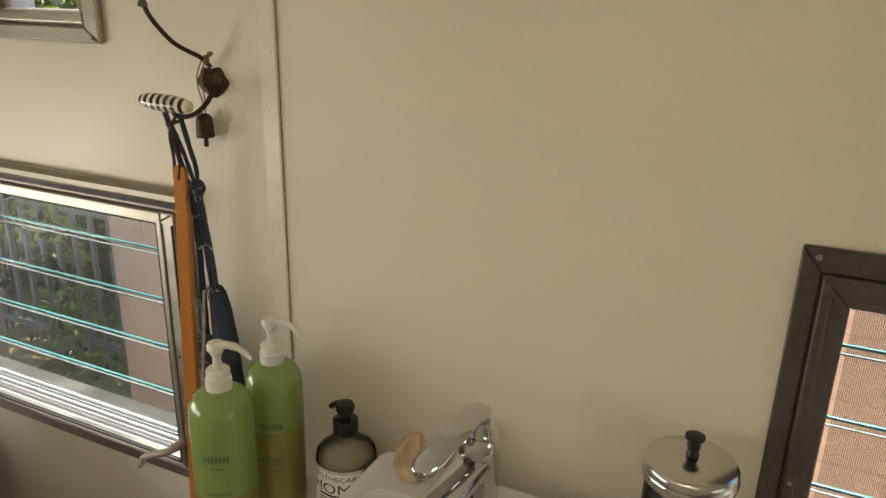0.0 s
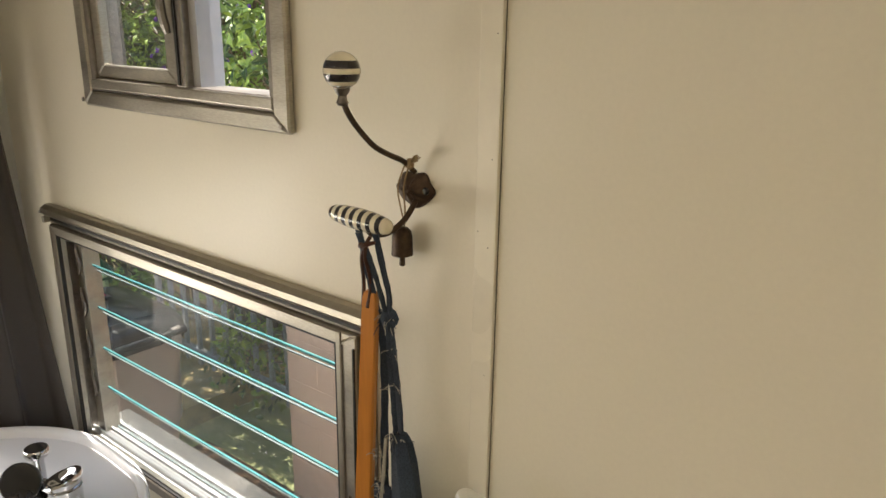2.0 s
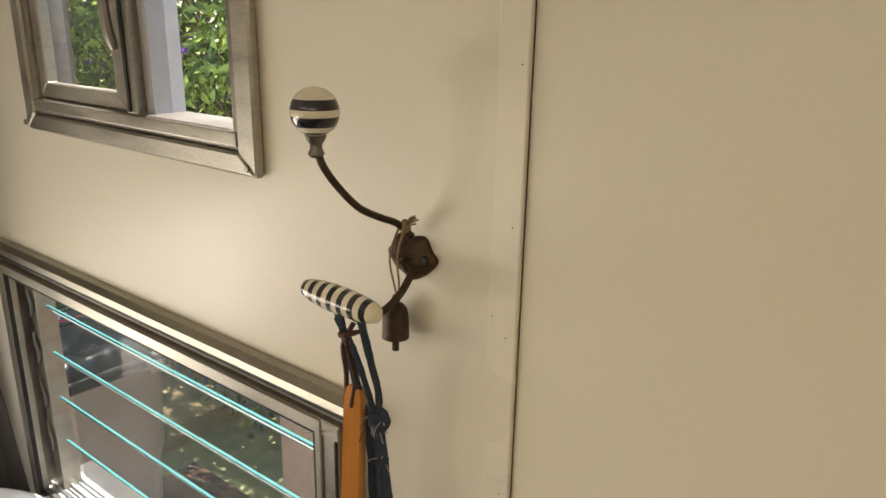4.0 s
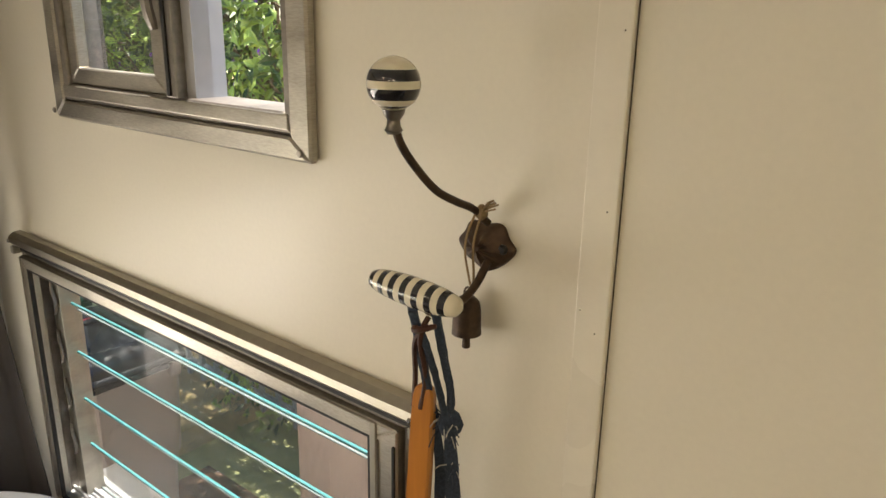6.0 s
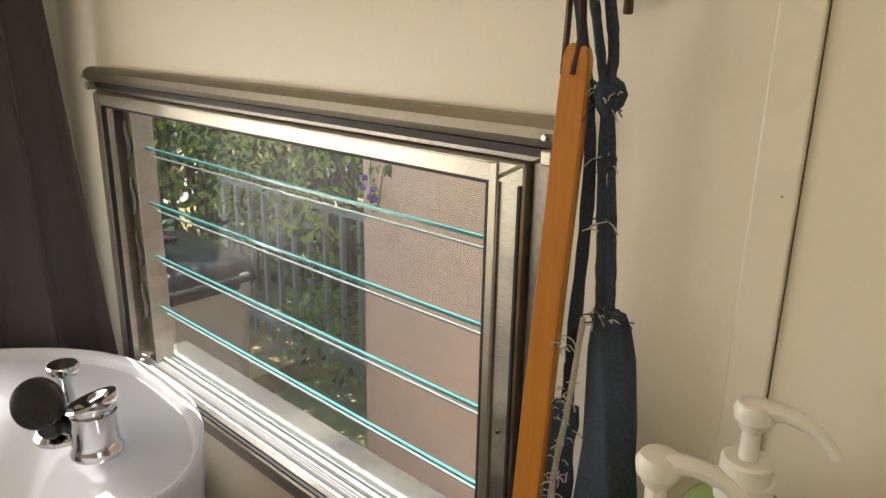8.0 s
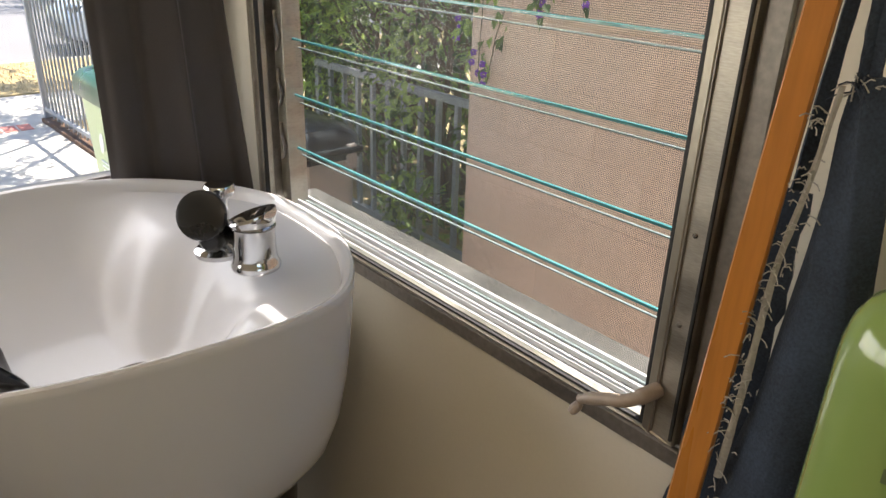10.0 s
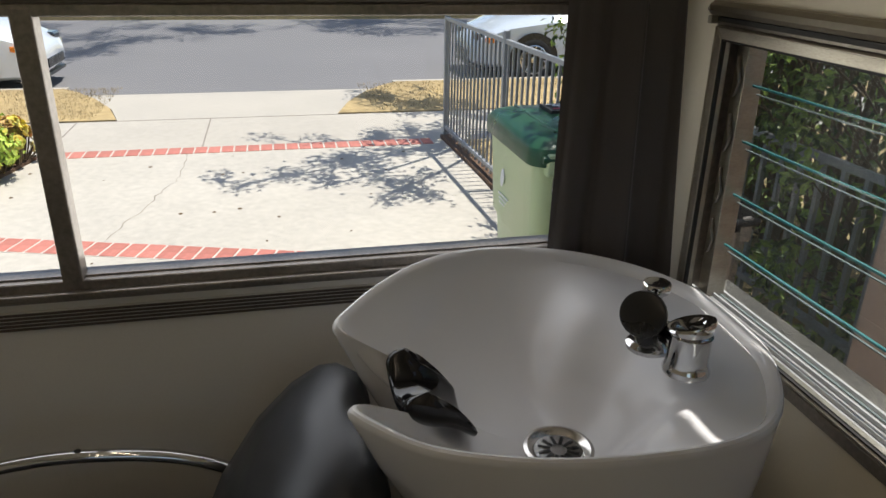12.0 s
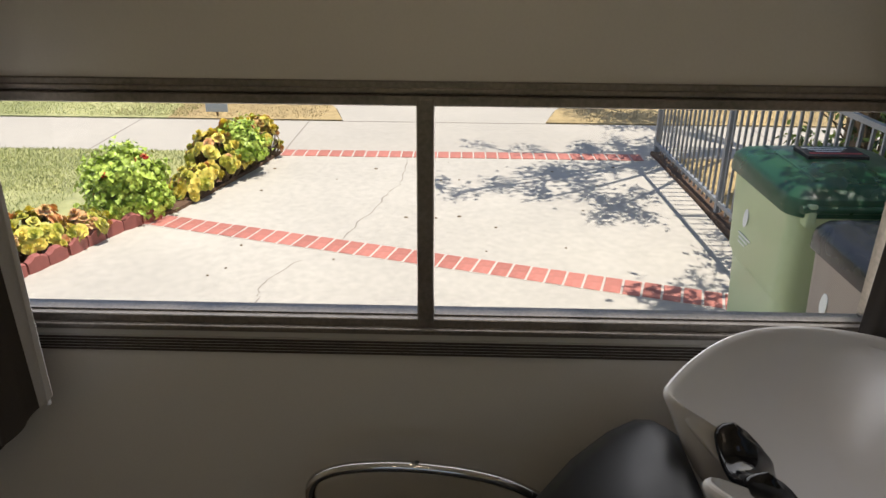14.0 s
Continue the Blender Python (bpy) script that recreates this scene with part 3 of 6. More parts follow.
ring = smooth_path([(BX + h, y, z) for h, y, z in loop + loop[:1]], 6)[:-1]
cen = Vector((BX, -0.36, 0))


def ring_at(scale, dz, target_z=None, k=0.0, centre=cen, pull=0.0):
    out = []
    for p in ring:
        q = Vector((centre.x + (p.x - centre.x) * scale, centre.y + (p.y - centre.y) * scale, p.z + dz))
        if target_z is not None:
            q.z = (p.z + dz) * (1 - k) + target_z * k
        out.append(q)
    return out


drain = Vector((BX + 0.065, -0.37, 0))
base = Vector((BX, -0.25, 0))
rings = []
for s, k in ((0.50, 1.0), (0.64, 0.985), (0.75, 0.93), (0.84, 0.82), (0.905, 0.66), (0.945, 0.47), (0.972, 0.27), (0.99, 0.10)):
    side_ring = ring_at(s, -0.004, 0.50, k, base)
    for q, p in zip(side_ring, ring):
        if p.y < base.y:
            # the front undercuts more than the sides
            q.y = base.y + (p.y - base.y) * s ** 3.2
    rings.append(side_ring)
rings += [ring_at(0.998, -0.010), ring_at(1.0, -0.004), ring_at(0.993, 0.001), ring_at(0.98, 0.003), ring_at(0.962, 0.001), ring_at(0.948, -0.006), ring_at(0.938, -0.018)]
for s, k, shelf in ((0.90, 0.16, 0.03), (0.84, 0.33, 0.04), (0.75, 0.54, 0.05), (0.63, 0.72, 0.08), (0.54, 0.82, 0.16), (0.45, 0.90, 0.36), (0.35, 0.95, 0.66), (0.24, 0.985, 0.92), (0.10, 1.0, 1.0)):
    lower, flat = ring_at(s, -0.018, 0.688, k, drain), ring_at(s, -0.014, 0.688, shelf, drain)
    mixed = []
    for p, a, b in zip(ring, lower, flat):
        # the back of the bowl is a shelf for the taps
        r = min(1.0, max(0.0, (p.y + 0.32 + 0.5 * (p.x - BX - 0.02) ** 2) / 0.24))
        r = r * r * (3 - 2 * r)
        mixed.append(a.lerp(b, r))
    rings.append(mixed)
bowl = thing("shampoo_bowl", (BX + 0.02, -0.362, -0.003), "white glazed ceramic backwash shampoo bowl beside the window", "shampoo bowl")
inv = Matrix.Translation((-BX, 0.36, 0))


def bowl_part(name, bm, mat, parent=bowl, label="", smooth=True):
    if parent is bowl:
        bmesh.ops.transform(bm, matrix=inv, verts=bm.verts)
    return part(name, bm, mat, parent, label, smooth)


basin = bowl_part("basin", loft(rings), CERAMIC)
bowl_part("pedestal", loft([[(BX + 0.14 * c * f, -0.24 + 0.15 * s * f, z) for c, s in ((math.cos(a), math.sin(a)) for a in (2 * math.pi * i / 24 for i in range(24)))] for z, f in ((0.0, 1.1), (0.04, 1.0), (0.3, 0.85), (0.585, 0.95))]), BLACK, label="black pedestal")
dr = bowl_part("drain", lathe([(0.058, 0.6880), (0.058, 0.6955), (0.052, 0.6975), (0.044, 0.6945), (0.040, 0.6900), (0.01, 0.6895)], 32, (drain.x, drain.y, 0)), STEEL, label="stainless drain with a strainer")
for i in range(12):
    a = 2 * math.pi * i / 12
    bm = box_bm(0.014, 0.034, -0.0028, 0.0028, 0.6902, 0.6908)
    bmesh.ops.transform(bm, matrix=Matrix.Translation((drain.x - BX, drain.y + 0.36, 0)) @ Matrix.Rotation(a, 4, "Z"), verts=bm.verts)
    part("slot", bm, BLACK, dr)
# lever valve
lev = bowl_part("lever_valve", lathe([(0.035, 0.862), (0.036, 0.867), (0.033, 0.873), (0.0305, 0.884), (0.0305, 0.921), (0.032, 0.926)], 28, (0.505, -0.205, 0)), CHROME)
head = loft([[(0.505 + r * math.cos(a) - 0.004, -0.205 + r * math.sin(a), z + t * math.cos(a - 0.7)) for a in (2 * math.pi * i / 28 for i in range(28))] for r, z, t in ((0.0315, 0.9262, 0.0), (0.0335, 0.931, 0.004), (0.036, 0.938, 0.010), (0.034, 0.942, 0.012), (0.026, 0.940, 0.009), (0.020, 0.935, 0.006), (0.004, 0.933, 0.005))])
bmesh.ops.transform(head, matrix=inv, verts=head.verts)
part("lever_head", head, CHROME, lev, "tilted chrome lever cap", True)
# hose mount with a rose and the hand shower
body = bowl_part("valve_body", tube(smooth_path([(0.415, -0.23, 0.876), (0.43, -0.222, 0.893), (0.45, -0.214, 0.9), (0.49, -0.208, 0.896)], 5), 0.018, 14), CHROME)
bowl_part("escutcheon", lathe([(0.036, 0.860), (0.037, 0.867), (0.032, 0.872), (0.02, 0.875)], 28, (0.425, -0.225, 0)), CHROME)
up = bowl_part("diverter", lathe([(0.012, 0.87), (0.011, 0.92), (0.013, 0.930), (0.021, 0.934), (0.023, 0.938), (0.023, 0.948), (0.021, 0.951), (0.012, 0.949), (0.003, 0.949)], 24, (0.379, -0.197, 0)), CHROME)
rose = bowl_part("hand_shower", lathe([(0.010, -0.055), (0.012, -0.04), (0.02, -0.028), (0.034, -0.012), (0.037, -0.002), (0.0355, 0.004), (0.030, 0.006), (0.004, 0.006)], 28, (0.452, -0.258, 0.936), axis=(0.62, -0.62, 0.35)), BLACK, label="black hand shower head")
bowl_part("hose_nut", lathe([(0.014, 0), (0.018, 0.004), (0.018, 0.02), (0.013, 0.026)], 20, (0.44, -0.235, 0.893), axis=(0.6, -0.6, 0.1)), BLACK)
# gel neck rest in the notch
arc = [(BX + 0.006 - 0.066 * math.cos(t), 0.826 - 0.046 * math.sin(t)) for t in (math.pi * (-0.06 + 1.12 * k / 26) for k in range(27))]
rings = []
for k, (x, z) in enumerate(arc):
    (xa, za), (xb, zb) = arc[max(0, k - 1)], arc[min(26, k + 1)]
    nrm = Vector((-(zb - za), 0, xb - xa)).normalized()
    f = (0.3, 0.7, 0.88, 0.96)[min(k, 26 - k)] if min(k, 26 - k) < 4 else 1.0
    mid = Vector((x, -0.590 + 0.012 * (k / 26), z))
    # a soft roll at the lip, with a thinner skirt that hangs down into the bowl
    ring_k = []
    for a in (2 * math.pi * i / 28 for i in range(28)):
        u = math.cos(a)
        thick = 0.021 * (1 - 0.45 * max(0.0, u))
        ring_k.append(mid + Vector((0, 0.048 * f * u + 0.022 * f * max(0.0, u), -0.010 - 0.012 * u - 0.040 * max(0.0, u) ** 2)) + nrm * thick * f * math.copysign(abs(math.sin(a)) ** 0.8, math.sin(a)))
    rings.append(ring_k)
bowl_part("neck_rest", loft(rings), GEL, label="glossy black gel neck rest")

# ---- backwash chair ----
chair = thing("backwash_chair", (BX + 0.015, -0.95, -0.01), "black vinyl backwash chair with chrome tube arms", "chair")


def chair_part(name, bm, mat, label="", parent=None, smooth=True):
    if parent is None:
        bmesh.ops.transform(bm, matrix=Matrix.Translation((-BX, 0.95, 0)), verts=bm.verts)
    return part(name, bm, mat, parent or chair, label, smooth)


prof = [(-0.672, 0.66), (-0.660, 0.715), (-0.672, 0.752), (-0.700, 0.772), (-0.735, 0.772), (-0.79, 0.738), (-0.86, 0.665), (-0.94, 0.54), (-1.0, 0.40), (-0.94, 0.36), (-0.85, 0.42), (-0.75, 0.54)]
rings = []
for u in (-1, -0.97, -0.88, -0.6, -0.2, 0.2, 0.6, 0.88, 0.97, 1):
    e = max(0.0, abs(u) - 0.6) / 0.4
    s, drop = 1 - 0.14 * e ** 2.5, 0.035 * e ** 2
    cy, cz = -0.85, 0.54
    rings.append([(BX + 0.225 * u, cy + (y - cy) * s, cz + (z - cz) * s - drop) for y, z in prof])
chair_part("backrest", loft(rings), VINYL, "padded black vinyl backrest")
chair_part("seat", box_bm(BX - 0.235, BX + 0.235, -1.48, -0.94, 0.33, 0.45, 0.04, seg=4), VINYL)
chair_part("frame_box", box_bm(BX - 0.2, BX + 0.2, -1.45, -0.55, 0.05, 0.33, 0.02), BLACK)
for x in (0.13, 0.62):
    arm = chair_part("arm", tube(smooth_path([(x, -0.86, 0.38), (x, -0.885, 0.44), (x, -0.925, 0.495), (x, -1.04, 0.545), (x, -1.20, 0.568), (x, -1.33, 0.562), (x, -1.40, 0.54), (x, -1.428, 0.505), (x, -1.43, 0.44), (x, -1.425, 0.2)], 6), 0.0125, 14), CHROME, "bent chrome tube arm")
    b = lathe([(0.006, 0.0), (0.006, 0.003), (0.003, 0.004)], 10, (x - BX, -1.19 + 0.95, 0.578))
    part("screw", b, RUBBER, arm)


# ---- curtains ----
def curtain(name, top, bottom, folds, label, amp=0.03, hem=0.0, lined=0.0, slant=0.0):
    """Cloth between a top line and a bottom line, each (x, y from, y to, z); hem: how far the bottom drops at its first end."""
    rows, n, lines = (0, 0.02, 0.1, 0.22, 0.35, 0.5, 0.65, 0.8, 0.92, 0.985, 1.0), 72, []
    for r in rows:
        x, ya, yb, z = (a + (b - a) * r for a, b in zip(top, bottom))
        line = []
        for i in range(n + 1):
            u = i / n
            ph = u * folds * 2 * math.pi
            line.append((x + slant * u * r + amp * (math.sin(ph + 0.4 * r) + 0.35 * math.sin(2.3 * ph + 1 + 1.5 * r)) * (0.7 + 0.3 * r), ya + (yb - ya) * u + 0.006 * math.sin(ph * 1.7 + r * 2), z - hem * (1 - u) * r))
        lines.append(line)
    bm = loft(lines, closed=False, cap=False)
    # a paler lining folds round the free edge; its backlight is in the colour
    bm.faces.ensure_lookup_table()
    for i, fc in enumerate(bm.faces):
        fc.material_index = 1 if (i % n) >= n * (1 - lined) else 0
    bmesh.ops.solidify(bm, geom=list(bm.faces), thickness=0.004)
    return tagged(part(name, bm, [CURTAIN, BACKLIT_LINING], smooth=True), label, "curtain")


curtain("curtain", (0.140, -0.285, -0.092, 1.725), (0.038, -0.262, -0.008, 0.66), 2.1, "dark charcoal cloth curtain hanging beside the front window", 0.012, slant=0.105)
curtain("curtain", (0.15, -2.33, -1.952, 1.725), (0.15, -2.33, -1.948, 0.74), 3.2, "dark charcoal cloth curtain gathered at the window's end", 0.024, 0.36, 0.17)
rod = thing("curtain_rod", (0.15, -1.2, 1.735), "brushed metal curtain rod on wall brackets", "curtain rod")
part("rod", tube([(0, -1.08, 0), (0, 1.09, 0)], 0.008, 12), ALU, rod, smooth=True)
for s in (-1.1, 1.12):
    part("rod_end", tube(smooth_path([(0, s * 0.975, 0), (0.004, s, -0.002), (-0.02, s + (0.018 if s > 0 else -0.018), 0), (-0.07, s + (0.024 if s > 0 else -0.024), 0), (-0.148, s + (0.024 if s > 0 else -0.024), 0)], 5), 0.008, 10), ALU, rod, smooth=True)
# ---- outside: ground ----
G = -0.35
tagged(part("ground", box_bm(-60, 40, -60, 60, G - 0.2, G - 0.13), LAWN), "ground under the street and lawns", "ground", kind="structure")
drive = tagged(part("driveway", box_bm(-5.49, 6.0, -5.2, 0.83, G - 0.12, G, 0.0), CONCRETE), "pale concrete driveway with cracks", "driveway", kind="structure")
tagged(part("side_pad", box_bm(-0.55, 6.0, 0.12, 1.2, G - 0.12, G + 0.004), TANPAD), "dusty tan concrete strip beside the block wall", "pavement", kind="structure")
# dark soil colour here stands for the hedge's shade on the ground
tagged(part("shaded_soil_strip", box_bm(-1.25, -0.55, 0.12, 1.2, G - 0.12, G + 0.004), SOIL), "bare soil under the hedge, coloured dark for the shade there", "ground", kind="structure")
walkway = tagged(part("pavement", box_bm(-6.85, -5.49, -40, 40, G - 0.12, G - 0.003), SIDEWALK), "pale concrete sidewalk with joints", "pavement", kind="structure")
for y in (-9.0, -6.9, -4.8, -2.85, -1.5, 2.2, 4.0):
    part("joint", box_bm(-6.85, -5.56, y, y + 0.014, G - 0.004, G - 0.0015), CRACK, walkway)
part("joint", box_bm(-6.862, -6.85, -40, 40, G - 0.01, G - 0.0015), CRACK, walkway)
# flared apron down to the street
bm = bmesh.new()
prof = [(-6.862, -2.45, -0.12, 0.0), (-7.5, -2.62, 0.05, -0.005), (-8.1, -2.9, 0.32, -0.02), (-8.5, -3.15, 0.58, -0.045), (-8.78, -3.4, 0.85, -0.085), (-8.95, -3.4, 0.85, -0.112)]
loft([[(x, a, G + dz), (x, b, G + dz), (x, b, G - 0.2), (x, a, G - 0.2)] for x, a, b, dz in prof], bm)
tagged(part("apron", bm, SIDEWALK), "concrete driveway apron sloping to the street", "pavement", kind="structure")
tagged(part("road", box_bm(-19.0, -8.94, -60, 60, G - 0.19, G - 0.115), ASPHALT), "worn grey asphalt street", "road", kind="structure")
for a, b in ((-40, -3.38), (0.83, 40)):
    bm = bmesh.new()
    loft([[(-8.96, y, G - 0.15), (-8.95, y, G - 0.02), (-8.93, y, G + 0.004), (-8.80, y, G + 0.006), (-8.78, y, G - 0.15)] for y in (a, b)], bm)
    tagged(part("kerb", bm, SIDEWALK), "pale concrete kerb along the street", "kerb", kind="structure")
# verge lawns between sidewalk and kerb
bm = bmesh.new()
loft([[(-6.87, -4.5, z), (-6.87, -2.46, z), (-7.5, -2.64, z), (-8.1, -2.92, z), (-8.5, -3.17, z), (-8.79, -3.42, z), (-8.79, -4.9, z), (-7.8, -4.6, z)] for z in (G - 0.2, G + 0.012)], bm)
tagged(part("verge", bm, DRYLAWN), "dry brown verge lawn beside the sidewalk", "lawn", kind="structure")
bm = bmesh.new()
loft([[(-6.87, -40, z), (-6.87, -4.5, z), (-7.8, -4.6, z), (-8.79, -4.9, z), (-8.79, -40, z)] for z in (G - 0.2, G + 0.012)], bm)
tagged(part("verge", bm, LAWN), "green mown verge lawn beside the sidewalk", "lawn", kind="structure")
bm = bmesh.new()
loft([[(-6.87, -0.11, z), (-6.87, 40, z), (-8.79, 40, z), (-8.79, 0.87, z), (-8.5, 0.6, z), (-8.1, 0.34, z), (-7.5, 0.07, z)] for z in (G - 0.2, G + 0.012)], bm)
tagged(part("verge", bm, DRYLAWN), "dry brown verge lawn under the tree", "lawn", kind="structure")
bm = bmesh.new()
loft([[(-5.485, -3.3, z), (-4.3, -3.55, z), (-3.6, -3.8, z), (-2.6, -4.35, z), (-1.0, -5.3, z), (-1.0, -40, z), (-5.485, -40, z)] for z in (G - 0.15, G + 0.012)], bm)
tagged(part("lawn", bm, LAWN), "mown lawn, half green and half dry", "lawn", kind="structure")
tagged(part("side_yard", box_bm(-5.485, -1.62, 0.88, 12, G - 0.15, G + 0.005), DRYLAWN), "dry grass yard behind the fence", "lawn", kind="structure")
tagged(part("far_verge", box_bm(-24, -19.0, -60, 60, G - 0.18, G - 0.02), DRYLAWN), "far verge across the street", "lawn", kind="structure")


def scatter_blades(name, boxes, count, mat, label, seed, h=0.05):
    rnd = random.Random(seed)
    verts, faces = [], []
    for _ in range(count):
        x0, x1, y0, y1, z = rnd.choice(boxes)
        x, y, a, k = rnd.uniform(x0, x1), rnd.uniform(y0, y1), rnd.uniform(0, 6.28), rnd.uniform(0.5, 1.2) * h
        dx, dy, lx, ly = 0.0035 * math.cos(a), 0.0035 * math.sin(a), rnd.uniform(-0.6, 0.6) * k, rnd.uniform(-0.6, 0.6) * k
        n = len(verts)
        verts += [(x - dx, y - dy, z), (x + dx, y + dy, z), (x + lx, y + ly, z + k)]
        faces.append((n, n + 1, n + 2))
    me = bpy.data.meshes.new(name)
    me.from_pydata(verts, [], faces)
    me.materials.append(mat)
    return tagged(new(name, me), label, "grass", kind="stuff")


scatter_blades("grass", [(-5.48, -3.0, -7.5, -4.25, G + 0.01), (-5.48, -4.2, -7.5, -3.65, G + 0.01)] * 2 + [(-8.75, -6.9, -8.5, -4.3, G + 0.01)] * 2, 52000, GRASSBLADE, "short green and straw lawn grass", 3, 0.03)
scatter_blades("dry_grass", [(-8.7, -6.9, 0.3, 4.5, G + 0.01), (-5.45, -2.0, 0.95, 3.2, G + 0.005), (-8.75, -6.9, -5.2, -2.7, G + 0.008)], 14000, DRYBLADE, "dry straw coloured grass", 4, 0.035)

# ---- brick bands in the driveway ----
brick_mesh = None


def brick_band(name, a, b, label, width=0.205, pitch=0.118):
    """Bricks on edge, side by side, from a to b."""
    global brick_mesh
    a, b = Vector(a), Vector(b)
    d = (b - a).normalized()
    ang = math.atan2(d.y, d.x)
    band = thing(name, (a.x, a.y, G), label, "brick band", kind="structure")
    band.rotation_euler = (0, 0, ang)
    n = int((b - a).length / pitch)
    part("mortar", box_bm(-0.01, n * pitch + 0.01, -width / 2 - 0.008, width / 2 + 0.008, -0.02, 0.0025), MORTAR, band)
    if brick_mesh is None:
        bm = box_bm(-0.0515, 0.0515, -width / 2, width / 2, -0.02, 0.0065, 0.0035, seg=1)
        o = part("brick", bm, BRICK, band)
        brick_mesh = o.data
        o.location = (pitch / 2, 0, 0)
        start = 1
    else:
        start = 0
    rnd = random.Random(int(n))
    for i in range(start, n):
        o = new("brick", brick_mesh)
        o.parent = band
        o.location = ((i + 0.5) * pitch, rnd.uniform(-0.003, 0.003), rnd.uniform(-0.001, 0.001))
        o.rotation_euler = (0, 0, rnd.uniform(-0.012, 0.012))
    return band


brick_band("brick_band", (-3.66, -3.47, 0), (-2.36, 0.80, 0), "red brick band set across the concrete driveway")
brick_band("brick_band", (-5.50, -2.85, 0), (-5.50, 0.80, 0), "red brick band between driveway and sidewalk", 0.14)


def crack(pts, seed, parent):
    rnd = random.Random(seed)
    p = smooth_path([(x, y, G) for x, y in pts], 7)
    p = [q + Vector((rnd.uniform(-0.02, 0.02), rnd.uniform(-0.02, 0.02), 0)) for q in p]
    bm = bmesh.new()
    vs = []
    for i, q in enumerate(p):
        d = (p[min(i + 1, len(p) - 1)] - p[max(i - 1, 0)]).normalized()
        s = Vector((-d.y, d.x, 0)) * rnd.uniform(0.0015, 0.005)
        vs.append((bm.verts.new(q + s + Vector((0, 0, 0.0015))), bm.verts.new(q - s + Vector((0, 0, 0.0015)))))
    for (a, b), (c, d) in zip(vs, vs[1:]):
        bm.faces.new((a, b, d, c))
    part("crack", bm, CRACK, parent)


crack([(-5.4, -1.62), (-4.7, -1.6), (-4.2, -1.72), (-3.7, -1.83), (-3.2, -1.95)], 5, drive)
crack([(-2.95, -2.15), (-2.6, -2.3), (-2.3, -2.28), (-1.9, -2.32), (-1.2, -2.3)], 6, drive)
rnd = random.Random(11)
for i in range(26):
    x, y, r = rnd.uniform(-5.3, -2.0), rnd.uniform(-3.0, 0.4), rnd.uniform(0.006, 0.02)
    part("fallen_leaf", lathe([(r, 0), (r * 0.7, 0.004), (r * 0.1, 0.002)], 6, (x, y, G + 0.001)), TWIG, drive)

# ---- block wall beside the trailer ----
bw = tagged(thing("block_wall", (-0.56, 1.2, G), "tan painted concrete block wall with drip stains", "wall"), kind="structure")
part("joint_core", box_bm(0.004, 6.5, 0.0025, 0.19, 0, 1.76), BLOCK_JOINT, bw)
block_mesh = half_mesh = None
for row in range(9):
    x = -0.0
    first = 0.195 if row % 2 else 0.395
    k = 0
    while x < 6.3:
        wdt = first if k == 0 else 0.395
        bm_needed = block_mesh if wdt > 0.3 else half_mesh
        if bm_needed is None:
            o = part("block", box_bm(0, wdt - 0.001, 0, 0.195, 0, 0.197, 0.002, seg=1), BLOCK, bw)
            if wdt > 0.3:
                block_mesh = o.data
            else:
                half_mesh = o.data
        else:
            o = new("block", bm_needed)
            o.parent = bw
        o.location = (x, random.uniform(-0.0015, 0.0015), row * 0.2)
        x += wdt + 0.003
        k += 1

# ---- fence ----
fa, fb = Vector((-5.62, 0.845, G)), Vector((-1.75, 0.955, G))
fence = thing("fence", fa, "grey painted steel picket fence along the driveway", "fence")
fence.rotation_euler = (0, 0, math.atan2(fb.y - fa.y, fb.x - fa.x))
L = (fb - fa).length
for z in (0.10, 1.13):
    part("rail", box_bm(0, L, -0.016, 0.016, z, z + 0.032, 0.003), FENCEPAINT, fence)
for x in (0.0, 1.72, L - 0.03):
    part("post", box_bm(x - 0.021, x + 0.021, -0.021, 0.021, 0, 1.22, 0.004), FENCEPAINT, fence)
pk = None
for i in range(1, int(L / 0.105)):
    if pk is None:
        o = part("picket", box_bm(-0.008, 0.008, -0.008, 0.008, 0.06, 1.15), FENCEPAINT, fence)
        pk = o.data
    else:
        o = new("picket", pk)
        o.parent = fence
    o.location = (i * 0.105, 0, 0)
part("kerb_strip", box_bm(-0.02, L, -0.05, 0.06, -0.02, 0.035, 0.012), SOIL, fence, "dirty concrete footing strip")

# gate beyond the block wall's end
gate = thing("gate", (-2.40, 1.66, G), "grey painted steel gate panel in the shade", "gate")
for z in (0.12, 0.90):
    part("rail", box_bm(0, 1.42, -0.018, 0.018, z, z + 0.036, 0.003), FENCEPAINT, gate)
for i in range(11):
    wd = 0.02 if i in (0, 10) else 0.012
    part("picket", box_bm(i * 0.14 + 0.01 - wd, i * 0.14 + 0.01 + wd, -0.012, 0.012, 0.05, 0.93), FENCEPAINT, gate)
# ---- wall hook with striped ceramic knobs ----
hook = thing("wall_hook", (1.218, 0.0, 1.55), "rusty iron double wall hook with black and cream striped ceramic knobs", "hook")


def at_hook(*pts):
    return [Vector(p) - Vector((1.218, 0.0, 1.55)) for p in pts]


bm = bmesh.new()
rings = []
for d, f in ((0.0005, 1.0), (-0.004, 0.98), (-0.007, 0.86), (-0.008, 0.78), (-0.012, 0.6), (-0.016, 0.35), (-0.018, 0.1)):
    rings.append([Vector(((0.0295 + 0.0022 * math.cos(6 * a)) * f * math.cos(a), d + 0.0016 * math.sin(9 * a) * (1 - f), (0.0225 + 0.0026 * math.cos(5 * a + 1.2)) * f * math.sin(a))) for a in (2 * math.pi * i / 48 for i in range(48))])
